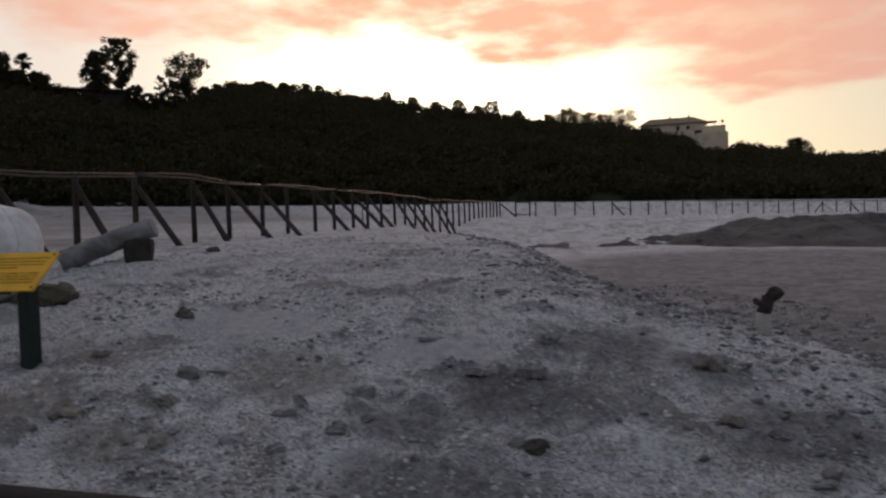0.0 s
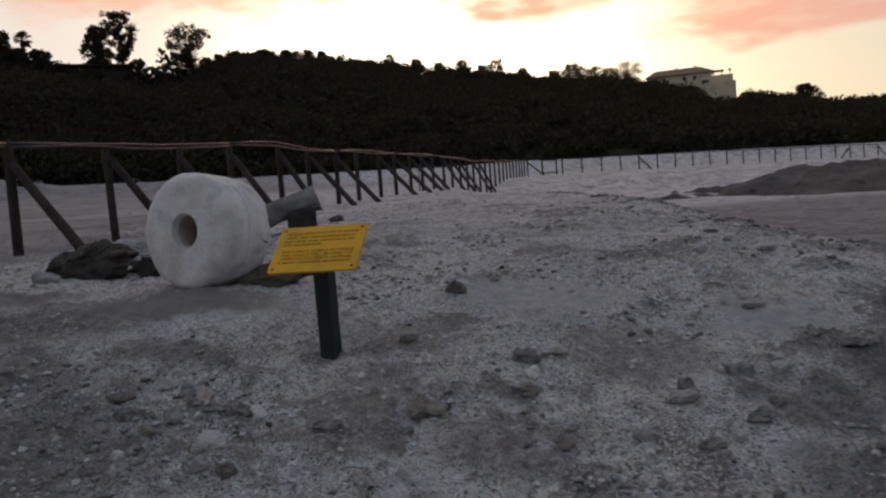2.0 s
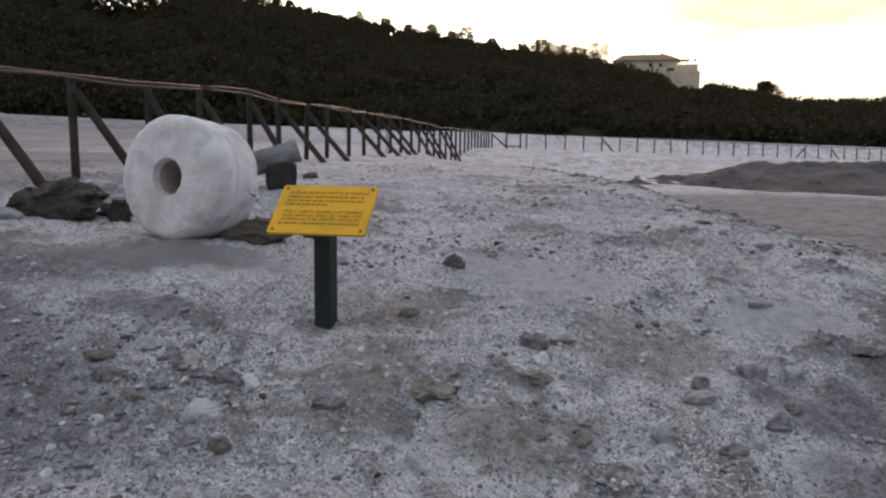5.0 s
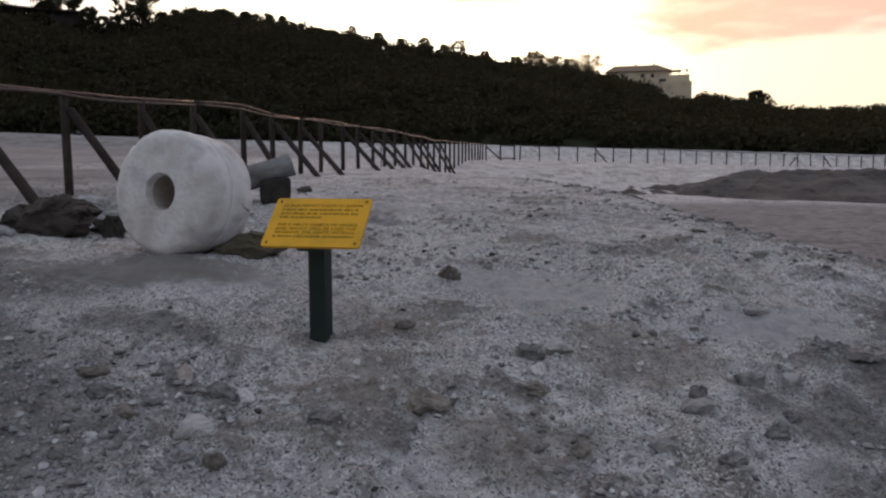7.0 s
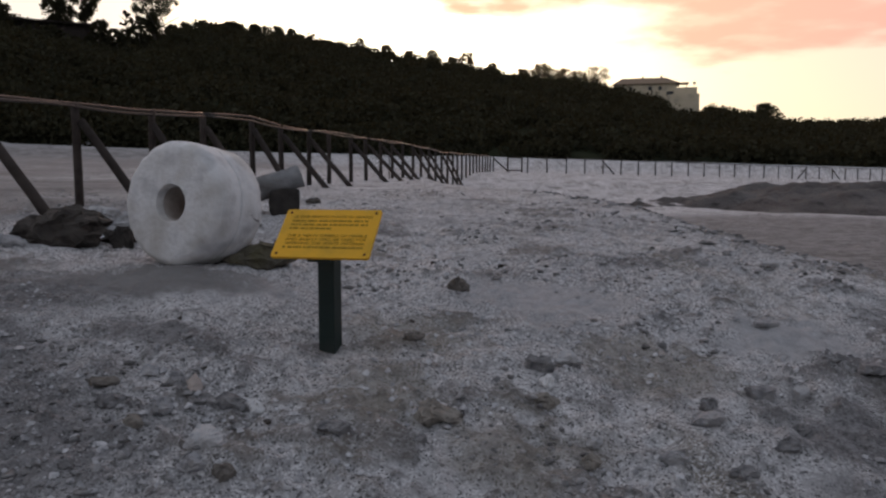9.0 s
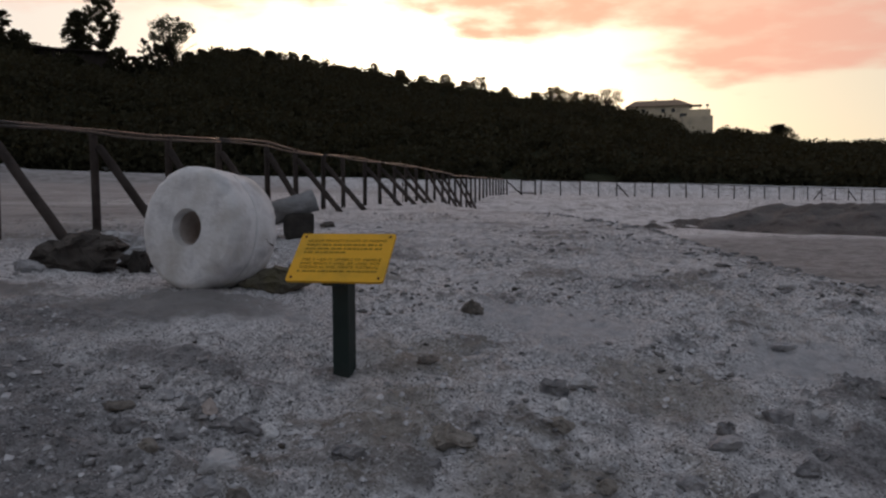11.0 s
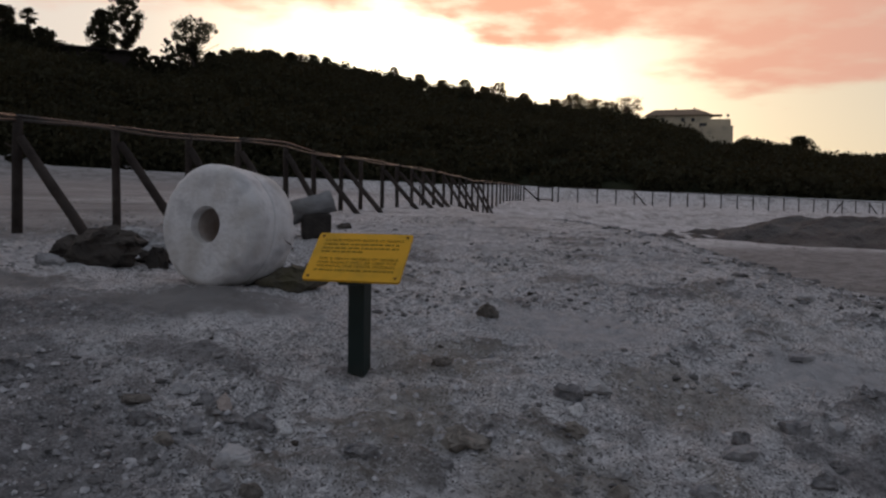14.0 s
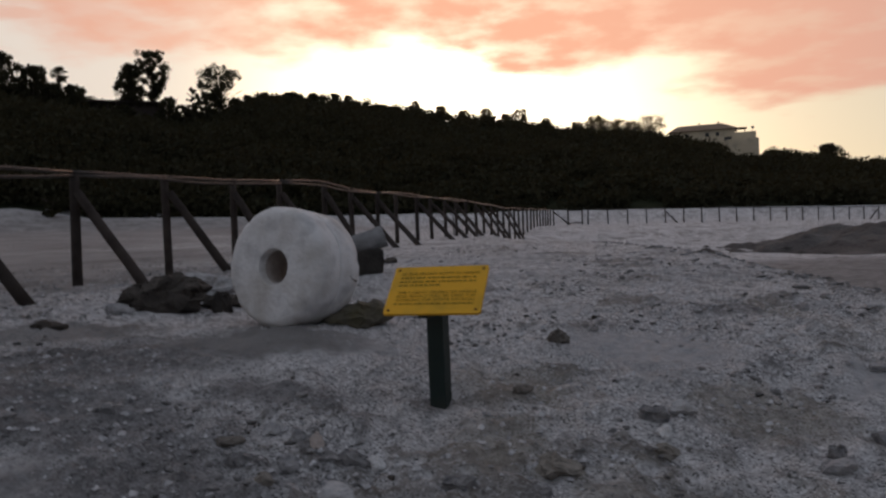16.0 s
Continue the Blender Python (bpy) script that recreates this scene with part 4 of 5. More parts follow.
o = stone(-4.98, 7.38, 0.30, 0.22, 0.11, STONE_BROWN, 23, turn=-6, sink=0.5, rough=0.5, sub=4, label="flat dark slab lying on a boulder")
o.location.z += 0.20
stone(-5.38, 7.55, 0.24, 0.18, 0.12, STONE_BROWN, 16, turn=-12, sink=0.2, rough=0.5, sub=4, label="low brown boulder by the fence struts")
stone(-4.66, 7.58, 0.22, 0.13, 0.08, STONE_BROWN, 17, turn=6, sink=0.1, rough=0.45, sub=4, label="flat brown boulder behind a larger one")
stone(-4.95, 8.05, 0.32, 0.20, 0.17, STONE_PALE, 27, turn=5, sink=0.2, rough=0.4, sub=4, name="pale_stone", label="pale flat slab behind a dark boulder")
stone(-4.58, 7.30, 0.085, 0.08, 0.17, CHAR_STONE, 24, turn=15, sink=0.3, rough=0.3, name="chock_stone", label="dark leaning stone behind the marble wheel")
stone(-5.32, 6.98, 0.12, 0.09, 0.07, STONE_GREY, 19, label="small grey rock by a brown boulder")
stone(-5.50, 6.28, 0.14, 0.09, 0.06, STONE_BROWN, 35, label="low dark rock on dark soil", rough=0.5)
stone(0.46, 4.12, 0.085, 0.06, 0.05, STONE_BROWN, 20, label="dark rounded rock half sunk in the grit")


# ---- fallen stone shaft resting on a block ----
def shaft():
    a, b = Vector((-4.40, 8.95, gz(-4.40, 8.95) + 0.09)), Vector((-3.38, 9.10, 1.645))
    bm = pole_bm(a, b, 0.130, 0.120, 28, 22, 0.012, 3)
    rough_up(bm, 0.016, 0.12)
    rough_up(bm, 0.010, 0.04, 3)
    ob = link("fallen_shaft", bm, LOGSTONE, smooth=False)
    tagged(ob, "grey round stone shaft lying with one end on a block", "stone column")
    bz = gz(-3.56, 9.08)
    bm = box_bm(0.30, 0.26, 1.645 - 0.13 - bz + 0.02, 0.03)
    bmesh.ops.subdivide_edges(bm, edges=bm.edges, cuts=1)
    rough_up(bm, 0.02, 0.15, 2)
    ob = link("stone_block", bm, CHAR_STONE)
    ob.matrix_world = pose(-3.56, 9.08, bz - 0.03, 0, 0, 12)
    tagged(ob, "dark squared stone block under a fallen shaft", "stone block")


shaft()


# ---- charred stake at the brink of the pit ----
def stake(x, y):
    z = gz(x, y) + 0.05
    base = empty("charred_stake", pose(x, y, z))
    part("foot", pole_bm((0, 0, -0.25), (0, 0, 0.13), 0.062, 0.058, 10, 3), PALEPOST, base, "pale peeled lower end", smooth=True)
    part("shank", pole_bm((0, 0, 0.13), (0.045, 0, 0.27), 0.056, 0.05, 9, 3, 0.01), CHAR, base)
    bm = stone_bm(0.09, 0.055, 0.06, 31, 2, 0.4)
    o = part("burnt_head", bm, CHAR, base)
    o.matrix_local = pose(0.085, 0, 0.285, 0, -20, 0)
    bm = stone_bm(0.05, 0.04, 0.03, 33, 2, 0.4)
    o = part("burnt_stub", bm, CHAR, base)
    o.matrix_local = pose(-0.045, 0, 0.225, 0, 25, 0)
    tagged(base, "short charred timber stake at the pit's brink", "stake")


stake(2.60, 6.32)


# ---- dark hummock of mud beyond the pit ----
def hummock():
    nx, ny = 260, 150
    xs, ys = np.linspace(2, 46, nx), np.linspace(20, 50, ny)
    X, Y = np.meshgrid(xs, ys, indexing="ij")
    yc = 38 - (X - 15) * 0.12 + vnoise(X * 0.3 + 5, Y * 0.12) * 5 + vnoise(X * 1.1, Y * 0.5) * 1.6
    top = np.interp(X, [2, 6, 9, 13, 15.5, 18, 22, 27, 34, 40, 46], [-0.6, -0.4, 0.1, 0.95, 1.38, 1.22, 1.40, 1.36, 1.2, 1.0, 0.6])
    w = np.interp(X, [2, 10, 20, 46], [2.5, 3.5, 7.0, 7.5]) * np.where(Y < yc, 1.0, 0.7)
    h = np.exp(-((Y - yc) / w) ** 2)
    g = land_z(X, Y)
    Z = g * (1 - h) + np.maximum(top, g - 0.1) * h + vnoise(X * 0.55, Y * 0.8) * 0.55 * h + vnoise(X * 1.7, Y * 1.7) * 0.34 * h + vnoise(X * 4.1, Y * 4.1) * 0.12 * h - 0.10 * (1 - h) ** 2 - 0.04
    V = np.stack([X, Y, Z], -1).reshape(-1, 3)
    i, j = np.meshgrid(np.arange(nx - 1), np.arange(ny - 1), indexing="ij")
    Fq = np.stack([i * ny + j, (i + 1) * ny + j, (i + 1) * ny + j + 1, i * ny + j + 1], -1).reshape(-1, 4)
    tagged(arrays("mud_mound", V, Fq, MUD, smooth=True), "long low mound of dark grey mud across the crater floor", "mound", kind="structure")


hummock()


# ---- woods, trees and houses on the crater rim ----
def leaf_cards(centres, radii, count, size, rs, squash=0.8):
    """Many small bent leaf clumps round each centre, as corners and four-sided faces."""
    n = len(centres) * count
    c = np.repeat(centres, count, 0)
    rad = np.repeat(radii, count)
    d = rs.normal(size=(n, 3))
    d /= np.linalg.norm(d, axis=1)[:, None]
    d[:, 2] *= squash
    p = c + d * (rad * rs.uniform(0.02, 1.1, n) ** 0.5)[:, None]
    u = rs.normal(size=(n, 3))
    u /= np.linalg.norm(u, axis=1)[:, None]
    w = np.cross(u, rs.normal(size=(n, 3)))
    w /= np.linalg.norm(w, axis=1)[:, None]
    s = (size * rs.uniform(0.5, 1.3, n))[:, None]
    v = np.stack([p - u * s, p + w * s * 0.55, p + u * s, p - w * s * 0.55], 1).reshape(-1, 3)
    return v, np.arange(n * 4).reshape(-1, 4)


rs = np.random.RandomState(11)
# undergrowth all over the slopes
N = 4200
az = np.radians(rs.uniform(-40, 40, N))
rt = np.interp(np.degrees(az), *AZ_R)
f = np.clip(rs.uniform(-0.02, 1.06, N), 0, None)
r = R_BASE + (rt - R_BASE) * f
bx, by = r * np.sin(az), r * np.cos(az)
rad = rs.uniform(1.2, 3.0, N) * np.where(f > 0.9, 0.75, 1.0)
bc = np.stack([bx, by, land_z(bx, by) + rad * 0.55], -1)
v, q = leaf_cards(bc, rad, 84, 0.42, rs)
tagged(arrays("hillside_scrub", v, q, LEAF), "dense dark scrub and low trees covering the crater slopes", "scrub", kind="stuff")
# the rest of the rim, behind the walker
N = 900
az = np.radians(rs.uniform(40, 320, N))
r = rs.uniform(R_BASE, 215, N)
bx, by = r * np.sin(az), r * np.cos(az)
rad = rs.uniform(3, 6, N)
v, q = leaf_cards(np.stack([bx, by, land_z(bx, by) + rad * 0.4], -1), rad, 26, 2.0, rs)
tagged(arrays("rim_scrub", v, q, LEAF), "dark scrub on the rest of the crater rim", "scrub", kind="stuff")


def at_az(az_deg, r):
    a = radians(az_deg)
    return r * math.sin(a) - 2.3, r * math.cos(a) + 0.9


def tree(az_deg, el_top, el_base, r, spread, kind="leafy", seed=0, clumps=26, name="tree", label="dark leafy tree on the crater rim", bare=0.25, broad=False):
    """A tree on the rim whose foot and top lie at these heights over the walker's eye."""
    x, y = at_az(az_deg, r)
    z0 = 1.59 + r * math.tan(radians(el_base))
    z1 = 1.59 + r * math.tan(radians(el_top))
    g0 = gz(x, y)
    foot = min(g0, z0) - 0.3
    base = empty(name, pose(x, y, foot))
    H, lo = z1 - foot, z0 - foot
    rng = random.Random(seed)
    rs2 = np.random.RandomState(seed + 1)
    bm = pole_bm((0, 0, 0), (rng.uniform(-0.3, 0.3), 0, H * 0.72), 0.035 * (H - lo) + 0.08, 0.06, 8, 6, 0.25, seed)
    limbs = []
    for i in range(9):
        zz = lo + (H - lo) * rng.uniform(bare, 0.75)
        a = rng.uniform(0, 2 * math.pi)
        ln = spread * rng.uniform(0.5, 0.95)
        tip = Vector((math.cos(a) * ln, math.sin(a) * ln, min(zz + ln * rng.uniform(0.4, 0.9), H * 0.97)))
        limbs.append((Vector((0, 0, zz)), tip))
    if kind == "bare":
        for i in range(34):
            zz = lo + (H - lo) * rng.uniform(0.05, 0.5)
            a, ln = rng.uniform(0, 2 * math.pi), spread * rng.uniform(0.3, 0.95)
            limbs.append((Vector((0, 0, zz)), Vector((math.cos(a) * ln, math.sin(a) * ln, H - (H - lo) * (0.05 + 0.35 * (ln / spread) ** 2 + rng.uniform(0, 0.15))))))
    part("trunk", bm, BARK, base, smooth=True)
    lb = bmesh.new()
    for a, b in limbs:
        t = pole_bm(a, b, 0.11 if kind == "bare" else 0.10, 0.05, 5, 3, 0.3, seed)
        me = bpy.data.meshes.new("tmp")
        t.to_mesh(me)
        t.free()
        lb.from_mesh(me)
        bpy.data.meshes.remove(me)
    part("branchwork", lb, BARK, base)
    cen, rad3 = [], []
    z_lo = lo + (H - lo) * bare
    for i in range(clumps):
        f = (i + rng.random()) / clumps
        wide = spread * (0.35 + 0.65 * math.sin(math.pi * min(1.0, 0.18 + 0.80 * f) ** 0.9))
        if broad:
            wide = spread * (0.25 + 0.75 * min(1.0, f * 1.35)) * (1.0 if f < 0.8 else 0.75)
        a, d = rng.uniform(0, 2 * math.pi), wide * math.sqrt(rng.random()) * 0.85
        rr3 = spread * rng.uniform(0.06, 0.19) * (1.15 - 0.35 * f)
        cen.append((math.cos(a) * d + 0.12 * spread * math.sin(seed * 3 + f * 5), math.sin(a) * d, min(z_lo + (H - z_lo) * f, H - rr3 * 0.8)))
        rad3.append(rr3)
    if kind == "bare":
        v, q = leaf_cards(np.array(cen), np.array(rad3) * 1.9, 80, 0.42, rs2, 1.0)
        v4 = v.reshape(-1, 4, 3)
        mid = v4.mean(1, keepdims=True)
        v4[:, 1::2] = mid + (v4[:, 1::2] - mid) * 0.22
        arrays("crown", v4.reshape(-1, 3), q, LEAF_DRY, base)
    else:
        v, q = leaf_cards(np.array(cen), np.array(rad3) * 1.45, 70, 0.24, rs2, 0.9)
        arrays("crown", v, q, LEAF, base)
    return tagged(base, label, "tree")


tree(-23.0, 12.6, 9.9, 185, 3.9, seed=1, clumps=170, bare=0.05, label="dense dark evergreen tree beside a long shed")
tree(-21.5, 13.6, 9.9, 187, 4.3, seed=2, clumps=120, broad=True, bare=0.15, label="tall dark eucalyptus with an open crown")
tree(-17.2, 12.6, 9.4, 190, 6.4, seed=3, clumps=95, broad=True, label="spreading dark tree with gaps in its crown", bare=0.2)
tree(-19.0, 11.2, 9.2, 190, 2.0, seed=4, clumps=30)
tree(-20.7, 10.5, 9.0, 180, 2.6, seed=41, clumps=70, name="bush", label="dark bush at the end of a long shed", bare=-0.1)
tree(-19.6, 10.0, 8.8, 182, 2.4, seed=42, clumps=60, name="bush", label="dark bush on the rim", bare=-0.1)
tree(-18.2, 10.9, 9.0, 188, 2.8, seed=43, clumps=60, bare=0.0, label="low dark tree with an open crown")
tree(-23.4, 9.9, 8.8, 178, 3.0, seed=44, clumps=70, name="bush", label="dark bush before a long shed", bare=-0.1)
tree(-29.0, 12.2, 9.6, 180, 4.2, seed=5, clumps=130, bare=0.05, label="dense dark tree on the rim")
tree(-30.6, 13.0, 9.6, 180, 4.5, seed=6, clumps=130, bare=0.05, label="tall dark tree on the rim")
tree(-27.9, 11.15, 9.6, 178, 3.6, seed=9, clumps=90, label="low dark bush at the foot of a palm", name="bush", bare=-0.1)
tree(-26.6, 11.1, 9.6, 178, 3.6, seed=7, clumps=90, bare=-0.1, label="low dark bush on the rim", name="bush")
tree(25.1, 5.2, 3.7, 316, 6.2, seed=8, clumps=200, label="round dark tree alone on the falling ridge", bare=-0.15)
for k, (a, e1, e0, sp) in enumerate([(13.55, 8.1, 6.3, 7.6), (12.5, 7.8, 6.5, 4.8), (11.6, 8.0, 6.6, 5.2), (10.5, 8.15, 6.8, 5.0), (9.6, 8.4, 6.9, 5.2), (8.6, 8.0, 7.1, 3.0), (4.4, 9.15, 7.6, 4.4), (3.5, 8.9, 7.8, 2.6), (2.0, 9.35, 8.0, 3.2), (0.4, 9.3, 8.3, 2.6), (6.4, 8.4, 7.4, 3.0), (-1.3, 9.7, 8.5, 2.8), (-3.2, 10.1, 8.9, 2.4)]):
    rr4 = float(np.interp(a, *AZ_R))
    tree(a, e1, e0, rr4, sp, "bare", 20 + k, 46, bare=0.0, label="thin bare winter tree on the ridge")
rg = random.Random(9)
for k in range(40):
    a = rg.uniform(-16.3, 31.5)
    if 8.5 < a < 24.2:
        continue
    rr4 = float(np.interp(a, *AZ_R)) - rg.uniform(0, 6)
    e = float(np.interp(a, *AZ_TOP))
    tree(a, e + rg.uniform(0.25, 0.85) * (1.0 if a < 0 else 0.7), e - 0.7, rr4, rg.uniform(2.4, 6.0), seed=60 + k, clumps=66, name="bush", label="dark rounded bush on the ridge", bare=-0.1)


def palm(az_deg, el_top, el_base, r):
    x, y = at_az(az_deg, r)
    z0, z1 = gz(x, y), 1.59 + r * math.tan(radians(el_top))
    base = empty("palm_tree", pose(x, y, z0))
    H = z1 - z0 - 2.3
    part("trunk", pole_bm((0, 0, -0.3), (0.1, 0, H), 0.3, 0.24, 10, 8, 0.05), BARK, base, smooth=True)
    rng = random.Random(3)
    for i in range(64):
        a, up = rng.uniform(0, 2 * math.pi), rng.uniform(-0.7, 1.45)
        ln = rng.uniform(1.7, 2.3)
        out = Vector((math.cos(a) * math.cos(up), math.sin(a) * math.cos(up), math.sin(up)))
        across = Vector((-math.sin(a), math.cos(a), 0))
        bm = bmesh.new()
        root = Vector((0.1, 0, H))
        hub = root + out * ln * 0.5
        for k in range(7):
            w = (k - 3) / 3
            tip = hub + (out * math.cos(w * 1.2) + across * math.sin(w * 1.2)) * ln * 0.5 + Vector((0, 0, -0.18))
            s1 = across * 0.32
            bm.faces.new([bm.verts.new(p) for p in (hub - s1, hub + s1, tip)])
        s1 = across * 0.06
        bm.faces.new([bm.verts.new(p) for p in (root - s1, root + s1, hub + s1, hub - s1)])
        part("frond", bm, LEAF, base)
    tagged(base, "small dark fan palm on the rim", "palm")


tree(-28.3, 3.75, 2.7, 104, 1.3, seed=140, clumps=24, name="bush", label="dark low bush on the pale ground before the woods", bare=-0.1)
palm(-27.45, 12.45, 10.8, 180)


# long low shed among the trees
def shed():
    r = 186
    xa, ya = at_az(-25.7, r)
    xb, yb = at_az(-21.0, r)
    z0, z1 = 1.59 + r * math.tan(radians(9.35)), 1.59 + r * math.tan(radians(10.12))
    L = math.hypot(xb - xa, yb - ya)
    turn = math.degrees(math.atan2(yb - ya, xb - xa))
    base = empty("long_shed", pose((xa + xb) / 2, (ya + yb) / 2, z0, 0, 0, turn))
    H = z1 - z0
    g = min(gz(xa, ya), gz(xb, yb), gz((xa + xb) / 2, (ya + yb) / 2)) - z0
    bm = box_bm(L + 1.2, 6.0, 0.35, 0.05)
    o = part("roof", bm, CHAR, base)
    o.matrix_local = pose(0, 0, H - 0.3, 2, 0, 0)
    for i in range(9):
        bm = box_bm(0.4, 0.4, H - 0.3 - g + 0.02, 0.02)
        o = part("pillar", bm, CHAR, base)
        o.matrix_local = pose(-L / 2 + L * i / 8, -2.2, g)
    bm = box_bm(L, 0.3, max(0.5, H * 0.42 - g), 0.02)
    o = part("wall", bm, CHAR, base)
    o.matrix_local = pose(0, -1.9, g)
    for i in (0, 1, 3, 4, 5, 6, 7):
        bm = box_bm(L / 8 * (0.8 if i < 7 else 0.98), 0.3, H - 0.3 - g, 0.02)
        o = part("wall", bm, CHAR, base)
        o.matrix_local = pose(-L / 2 + L * (i + 0.5) / 8, -1.5, g)
    tagged(base, "long low open-sided shed in shadow on the rim", "shed")


shed()


# villa on the ridge
def villa():
    r = 296
    xa, ya = at_az(14.9, r)
    xb, yb = at_az(20.7, r)
    L = math.hypot(xb - xa, yb - ya)
    up = lambda e: 1.59 + r * math.tan(radians(e))
    zb2 = up(5.3)
    turn = math.degrees(math.atan2(yb - ya, xb - xa))
    base = empty("villa", pose((xa + xb) / 2, (ya + yb) / 2, zb2, 0, 0, turn))
    eave, ridge, low = up(6.80) - zb2, up(7.28) - zb2, up(6.45) - zb2
    w0, w1 = -L * 0.46, L * 0.27
    bm = box_bm(w1 - w0, 9.0, eave + 4, 0.05)
    wall = part("wall", bm, PLASTER, base)
    wall.matrix_local = pose((w0 + w1) / 2, 4.0, -4)
    # hipped roof
    bm = bmesh.new()
    o1, o2 = w0 - 0.8, w1 + 0.8
    vs = [bm.verts.new(p) for p in ((o1, -1.2, eave), (o2, -1.2, eave), (o2, 9.2, eave), (o1, 9.2, eave), (o1 + 3.2, 4, ridge), (o2 - 5.0, 4, ridge),
                                    (o1, -1.2, eave - 0.25), (o2, -1.2, eave - 0.25), (o2, 9.2, eave - 0.25), (o1, 9.2, eave - 0.25))]
    for fidx in ((0, 1, 5, 4), (1, 2, 5), (2, 3, 4, 5), (3, 0, 4), (6, 7, 1, 0), (7, 8, 2, 1), (8, 9, 3, 2), (9, 6, 0, 3), (9, 8, 7, 6)):
        bm.faces.new([vs[k] for k in fidx])
    roof = part("roof", bm, ROOFTILE, base)
    for k in (0.45, 0.75):
        bm = box_bm(0.7, 0.7, 1.0, 0.03)
        o = part("chimney", bm, PLASTER, roof)
        o.location = (w0 + (w1 - w0) * k, 4.2, ridge - 0.4)
    bm = box_bm(L * 0.27, 10, low + 4, 0.05)
    wing = part("wing", bm, PLASTER, base)
    wing.matrix_local = pose(L * 0.5 - L * 0.135, 3.5, -4)
    bm = box_bm(L * 0.15, 5, 0.3, 0.03)
    o = part("canopy", bm, ROOFTILE, base)
    o.matrix_local = pose(w1 + L * 0.06, 2, eave - 0.3)
    for k in (0.02, 0.11):
        bm = box_bm(0.25, 0.25, eave - low, 0.0)
        o = part("canopy_post", bm, PLASTER, base)
        o.matrix_local = pose(w1 + L * k, 0.2, low - 0.05)
    for i in (1, 3, 4):
        bm = box_bm(1.2, 0.16, 1.4, 0.02)
        o = part("window", bm, DARKGLASS, base)
        o.matrix_local = pose(w0 + (w1 - w0) * (i + 0.6) / 6.3, -0.55, eave - 2.5)
    bm = box_bm(3.2, 0.16, 1.6, 0.02)
    o = part("window", bm, DARKGLASS, base)
    o.matrix_local = pose(w1 - 2.0, -0.56, eave - 4.6)
    bm = box_bm(L * 0.36, 5, 8.6, 0.05)
    o = part("terrace_wall", bm, PLASTER, base)
    o.matrix_local = pose(L * 0.5 - L * 0.16, -3.6, -5.4)
    mast = part("aerial", pole_bm((L * 0.47, 2, low), (L * 0.47, 2, low + 1.6), 0.06, 0.05), BARK, base)
    bm = bmesh.new()
    bmesh.ops.create_cone(bm, cap_ends=True, segments=16, radius1=0.12, radius2=0.6, depth=0.22)
    o = part("dish", bm, PLASTER, mast)
    o.matrix_local = pose(L * 0.47, 1.8, low + 1.7, 70, 0, 20)
    tagged(base, "pale two-storey villa with a hipped roof on the ridge", "house")
    for k, (a, e1) in enumerate(((16.0, 6.2), (16.7, 6.1), (17.3, 6.15), (18.0, 6.0), (15.2, 6.3), (14.6, 6.6))):
        tree(a, e1, 5.0, 288, 2.6, seed=120 + k, clumps=20, name="bush", label="dark hedge bush below the villa", bare=0.02)


villa()


# ---- loose stones and grit ----
protos = []
for s in range(8):
    rng = random.Random(s)
    bm = stone_bm(1.0, rng.uniform(0.6, 0.95), rng.uniform(0.35, 0.65), 200 + s, 2, 0.55)
    me = bpy.data.meshes.new("stone")
    bm.to_mesh(me)
    bm.free()
    me.materials.append(STONE_GREY if s < 5 else STONE_PALE if s < 6 else STONE_BROWN)
    protos.append(me)
rng = random.Random(77)
made = 0
while made < 90:
    a = radians(rng.uniform(-36, 36))
    r = 3.0 + 9.0 * rng.random() ** 1.4
    x, y = -1.4 + r * math.sin(a), -0.6 + r * math.cos(a)
    if x > np.interp(y, EDGE_Y, EDGE_X) + 0.3 or (abs(x + 2.7) < 0.12 and abs(y - 5.0) < 0.2) or math.hypot(x + 3.7, y - 6.4) < 0.65:
        continue
    if min(math.hypot(x - p, y - q) for p, q in ((-1.6, 4.85), (-3.05, 4.45), (-3.13, 4.0), (-2.14, 4.38), (-1.96, 5.84), (0.49, 6.79), (-3.3, 6.1))) < 0.28:
        continue
    if vnoise(np.array([x * 0.8 + 31]), np.array([y * 0.8]))[0] < -0.15:
        continue
    s = min(0.055, 0.015 / (rng.random() + 0.12) ** 0.75)
    ob = new("stone", protos[rng.randrange(8)])
    ob.matrix_world = pose(x, y, gz(x, y) + s * 0.15, rng.uniform(-12, 12), rng.uniform(-12, 12), rng.uniform(0, 360)) @ Matrix.Diagonal((s, s, s, 1))
    tagged(ob, "loose stone on the crater floor", "stone", "loose stones on the crater floor")
    made += 1

# broken pale slabs along the crest above the pit
rng = random.Random(31)
for k in range(98):
    yy = rng.uniform(7.2, 14.5)
    xx = float(np.interp(yy, EDGE_Y, EDGE_X)) + rng.gauss(0.2, 0.8)
    s = rng.uniform(0.025, 0.08)
    ob = new("stone", protos[(5, 0, 5, 5, 3)[k % 5]])
    ob.matrix_world = pose(xx, yy, gz(xx, yy) + s * 0.08, rng.uniform(-18, 18), rng.uniform(-18, 18), rng.uniform(0, 360)) @ Matrix.Diagonal((s * 1.3, s, s * 0.45, 1))
    tagged(ob, "broken slab of pale crust along the pit's crest", "stone", "broken slabs along the crest")

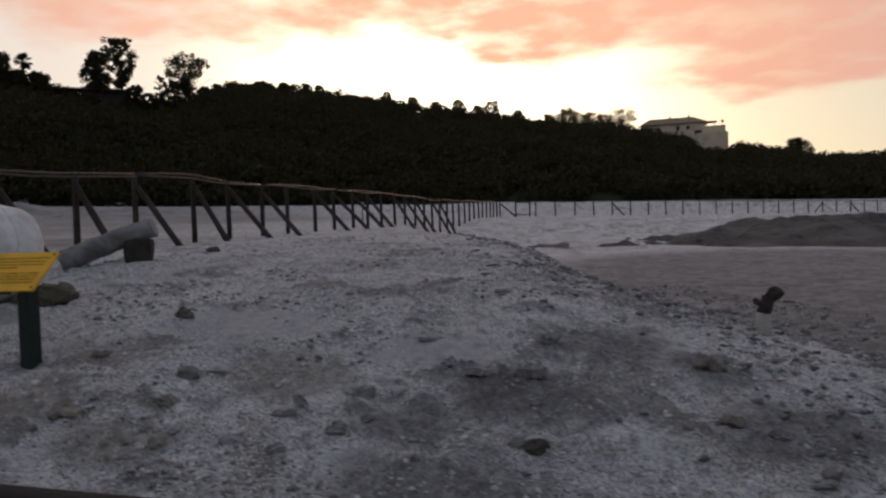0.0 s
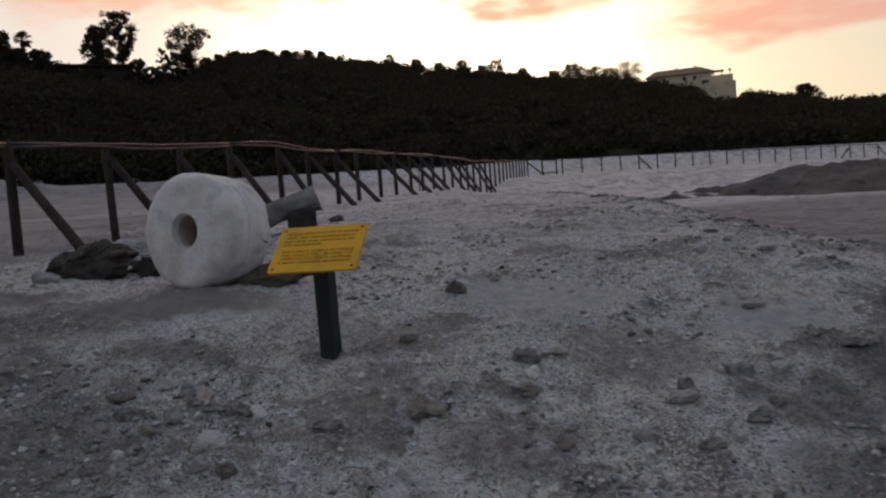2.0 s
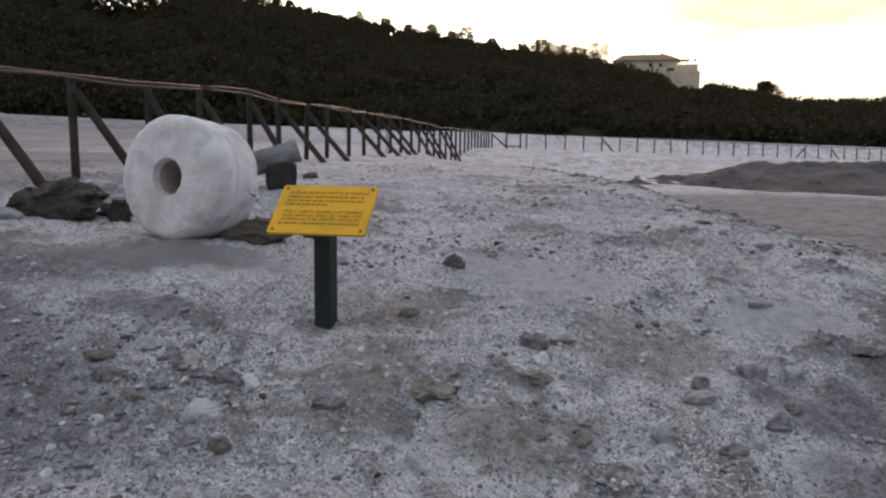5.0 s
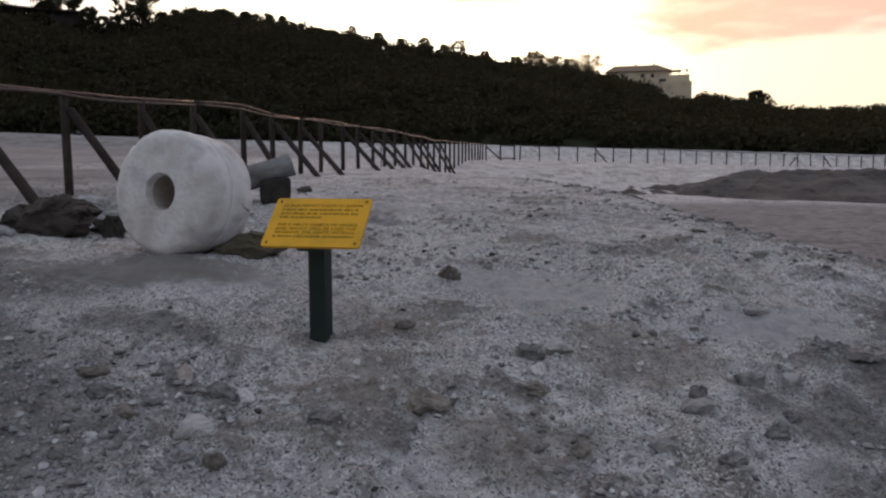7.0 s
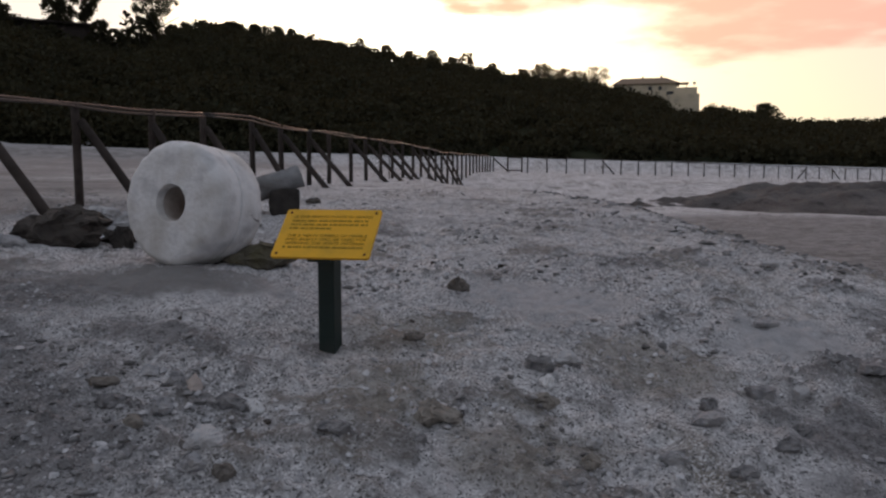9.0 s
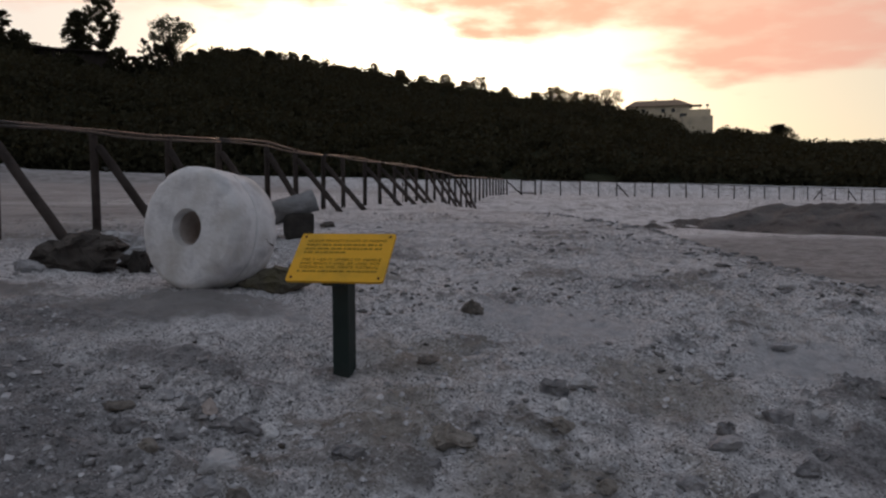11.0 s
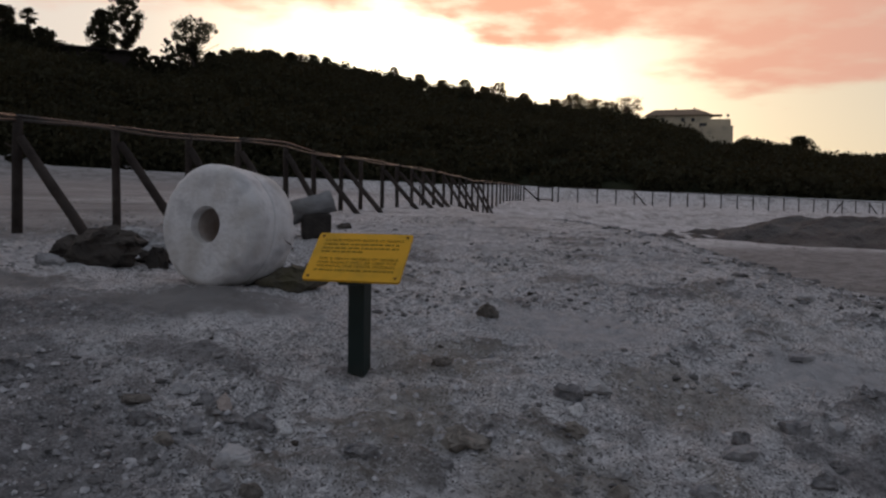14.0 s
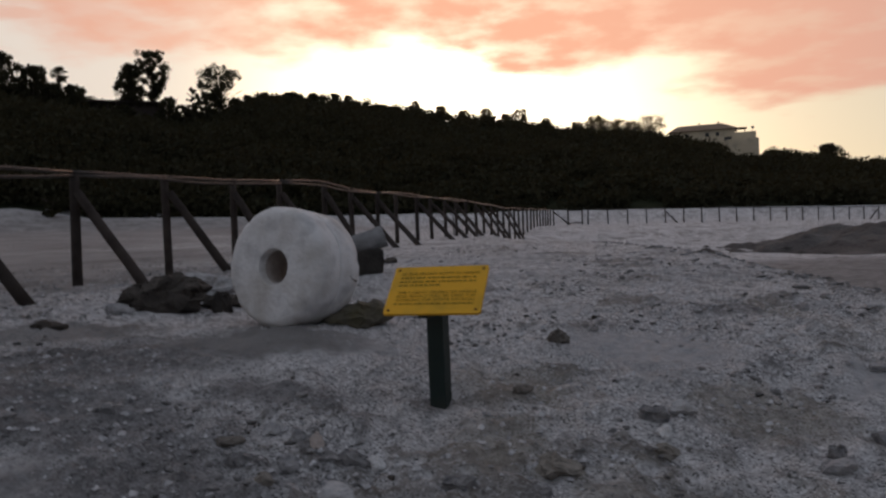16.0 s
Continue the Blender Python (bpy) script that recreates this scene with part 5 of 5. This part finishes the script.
# grit: many little angular crumbs in one mesh
rs = np.random.RandomState(5)
N = 26000
a = np.radians(rs.uniform(-38, 38, N))
r = 2.4 + 11 * rs.rand(N) ** 1.6
x, y = -1.4 + r * np.sin(a), -0.6 + r * np.cos(a)
keep = (x < np.interp(y, EDGE_Y, EDGE_X) + 3.0) & (vnoise(x * 1.3 + 11, y * 1.3 + 5) + 0.35 * vnoise(x * 4, y * 4) > -0.14) & off_ash(x, y)
x, y = x[keep], y[keep]
N = len(x)
s = 0.0055 / (rs.rand(N) + 0.14) ** 0.85
octa = np.array([(1, 0, 0), (-1, 0, 0), (0, 1, 0), (0, -1, 0), (0, 0, 0.75), (0.6, 0.6, 0.35), (-0.6, 0.5, 0.4)], float)
tri = np.array([(0, 5, 4), (5, 2, 4), (2, 6, 4), (6, 1, 4), (1, 3, 4), (3, 0, 4), (0, 2, 5), (2, 1, 6)])
o = octa[None] + rs.uniform(-0.28, 0.28, (N, 7, 3))
th = rs.uniform(0, 2 * np.pi, N)
rx = o[..., 0] * np.cos(th)[:, None] - o[..., 1] * np.sin(th)[:, None]
ry = o[..., 0] * np.sin(th)[:, None] + o[..., 1] * np.cos(th)[:, None]
P = np.stack([x[:, None] + rx * s[:, None], y[:, None] + ry * s[:, None], land_z(x, y)[:, None] - 0.1 * s[:, None] + o[..., 2] * s[:, None]], -1)
T = (tri[None] + (np.arange(N) * 7)[:, None, None]).reshape(-1, 3)
tagged(arrays("grit", P.reshape(-1, 3), T, GRIT), "pale and dark grit scattered over the crater floor", "grit", kind="stuff")

# stones scattered over the middle distance
N = 2600
a = np.radians(rs.uniform(-34, 34, N))
r = 11 + 50 * rs.rand(N) ** 1.5
x, y = -1.4 + r * np.sin(a), -0.6 + r * np.cos(a)
keep = vnoise(x * 0.35 + 3, y * 0.35) > -0.12
x, y = x[keep], y[keep]
N = len(x)
s = 0.016 / (rs.rand(N) + 0.1) ** 0.7
o = octa[None] + rs.uniform(-0.28, 0.28, (N, 7, 3))
P = np.stack([x[:, None] + o[..., 0] * s[:, None], y[:, None] + o[..., 1] * s[:, None], land_z(x, y)[:, None] - 0.15 * s[:, None] + o[..., 2] * s[:, None] * 0.8], -1)
T = (tri[None] + (np.arange(N) * 7)[:, None, None]).reshape(-1, 3)
tagged(arrays("scattered_stones", P.reshape(-1, 3), T, CLOD), "small dark stones scattered over the far crater floor", "stones", kind="stuff")

# clods: larger crumbs of the dark crust
N = 19000
a = np.radians(rs.uniform(-38, 38, N))
r = 2.6 + 14 * rs.rand(N) ** 1.5
x, y = -1.4 + r * np.sin(a), -0.6 + r * np.cos(a)
keep = (x < np.interp(y, EDGE_Y, EDGE_X) + 3.5) & (vnoise(x * 1.1 + 51, y * 1.1 + 15) + 0.5 * vnoise(x * 3 + 7, y * 3) > 0.03) & off_ash(x, y) & (np.hypot(x + 3.7, y - 6.4) > 0.7)
x, y = x[keep], y[keep]
N = len(x)
s = 0.0085 / (rs.rand(N) + 0.17) ** 0.8
# larger lumps along the broken edge of the pit and on the slope below it
ey = np.append(rs.uniform(3.6, 9.5, 800), rs.uniform(6.5, 17.0, 2200))
ex = np.interp(ey, EDGE_Y, EDGE_X) + np.append(rs.normal(-0.25, 0.28, 800), 0.2 + 5.0 * rs.rand(2200) ** 1.4)
x, y, s = np.append(x, ex), np.append(y, ey), np.append(s, np.repeat((0.014, 0.022), (800, 2200)) / (rs.rand(3000) + 0.2) ** 0.8)
N = len(x)
ico = bmesh.new()
bmesh.ops.create_icosphere(ico, subdivisions=1, radius=1)
iv = np.array([v.co[:] for v in ico.verts])
it = np.array([[v.index for v in fc.verts] for fc in ico.faces])
ico.free()
K = len(iv)
o = iv[None] * np.stack([rs.uniform(0.7, 1.3, N), rs.uniform(0.6, 1.0, N), rs.uniform(0.25, 0.6, N)], -1)[:, None, :] + rs.uniform(-0.38, 0.38, (N, K, 3))
th = rs.uniform(0, 2 * np.pi, N)
rx = o[..., 0] * np.cos(th)[:, None] - o[..., 1] * np.sin(th)[:, None]
ry = o[..., 0] * np.sin(th)[:, None] + o[..., 1] * np.cos(th)[:, None]
P = np.stack([x[:, None] + rx * s[:, None], y[:, None] + ry * s[:, None], (land_z(x, y) + 0.1 * s)[:, None] + o[..., 2] * s[:, None]], -1)
T = (it[None] + (np.arange(N) * K)[:, None, None]).reshape(-1, 3)
tagged(arrays("clods", P.reshape(-1, 3), T, CLOD), "dark grey clods of broken crust on the crater floor", "clods", kind="stuff")
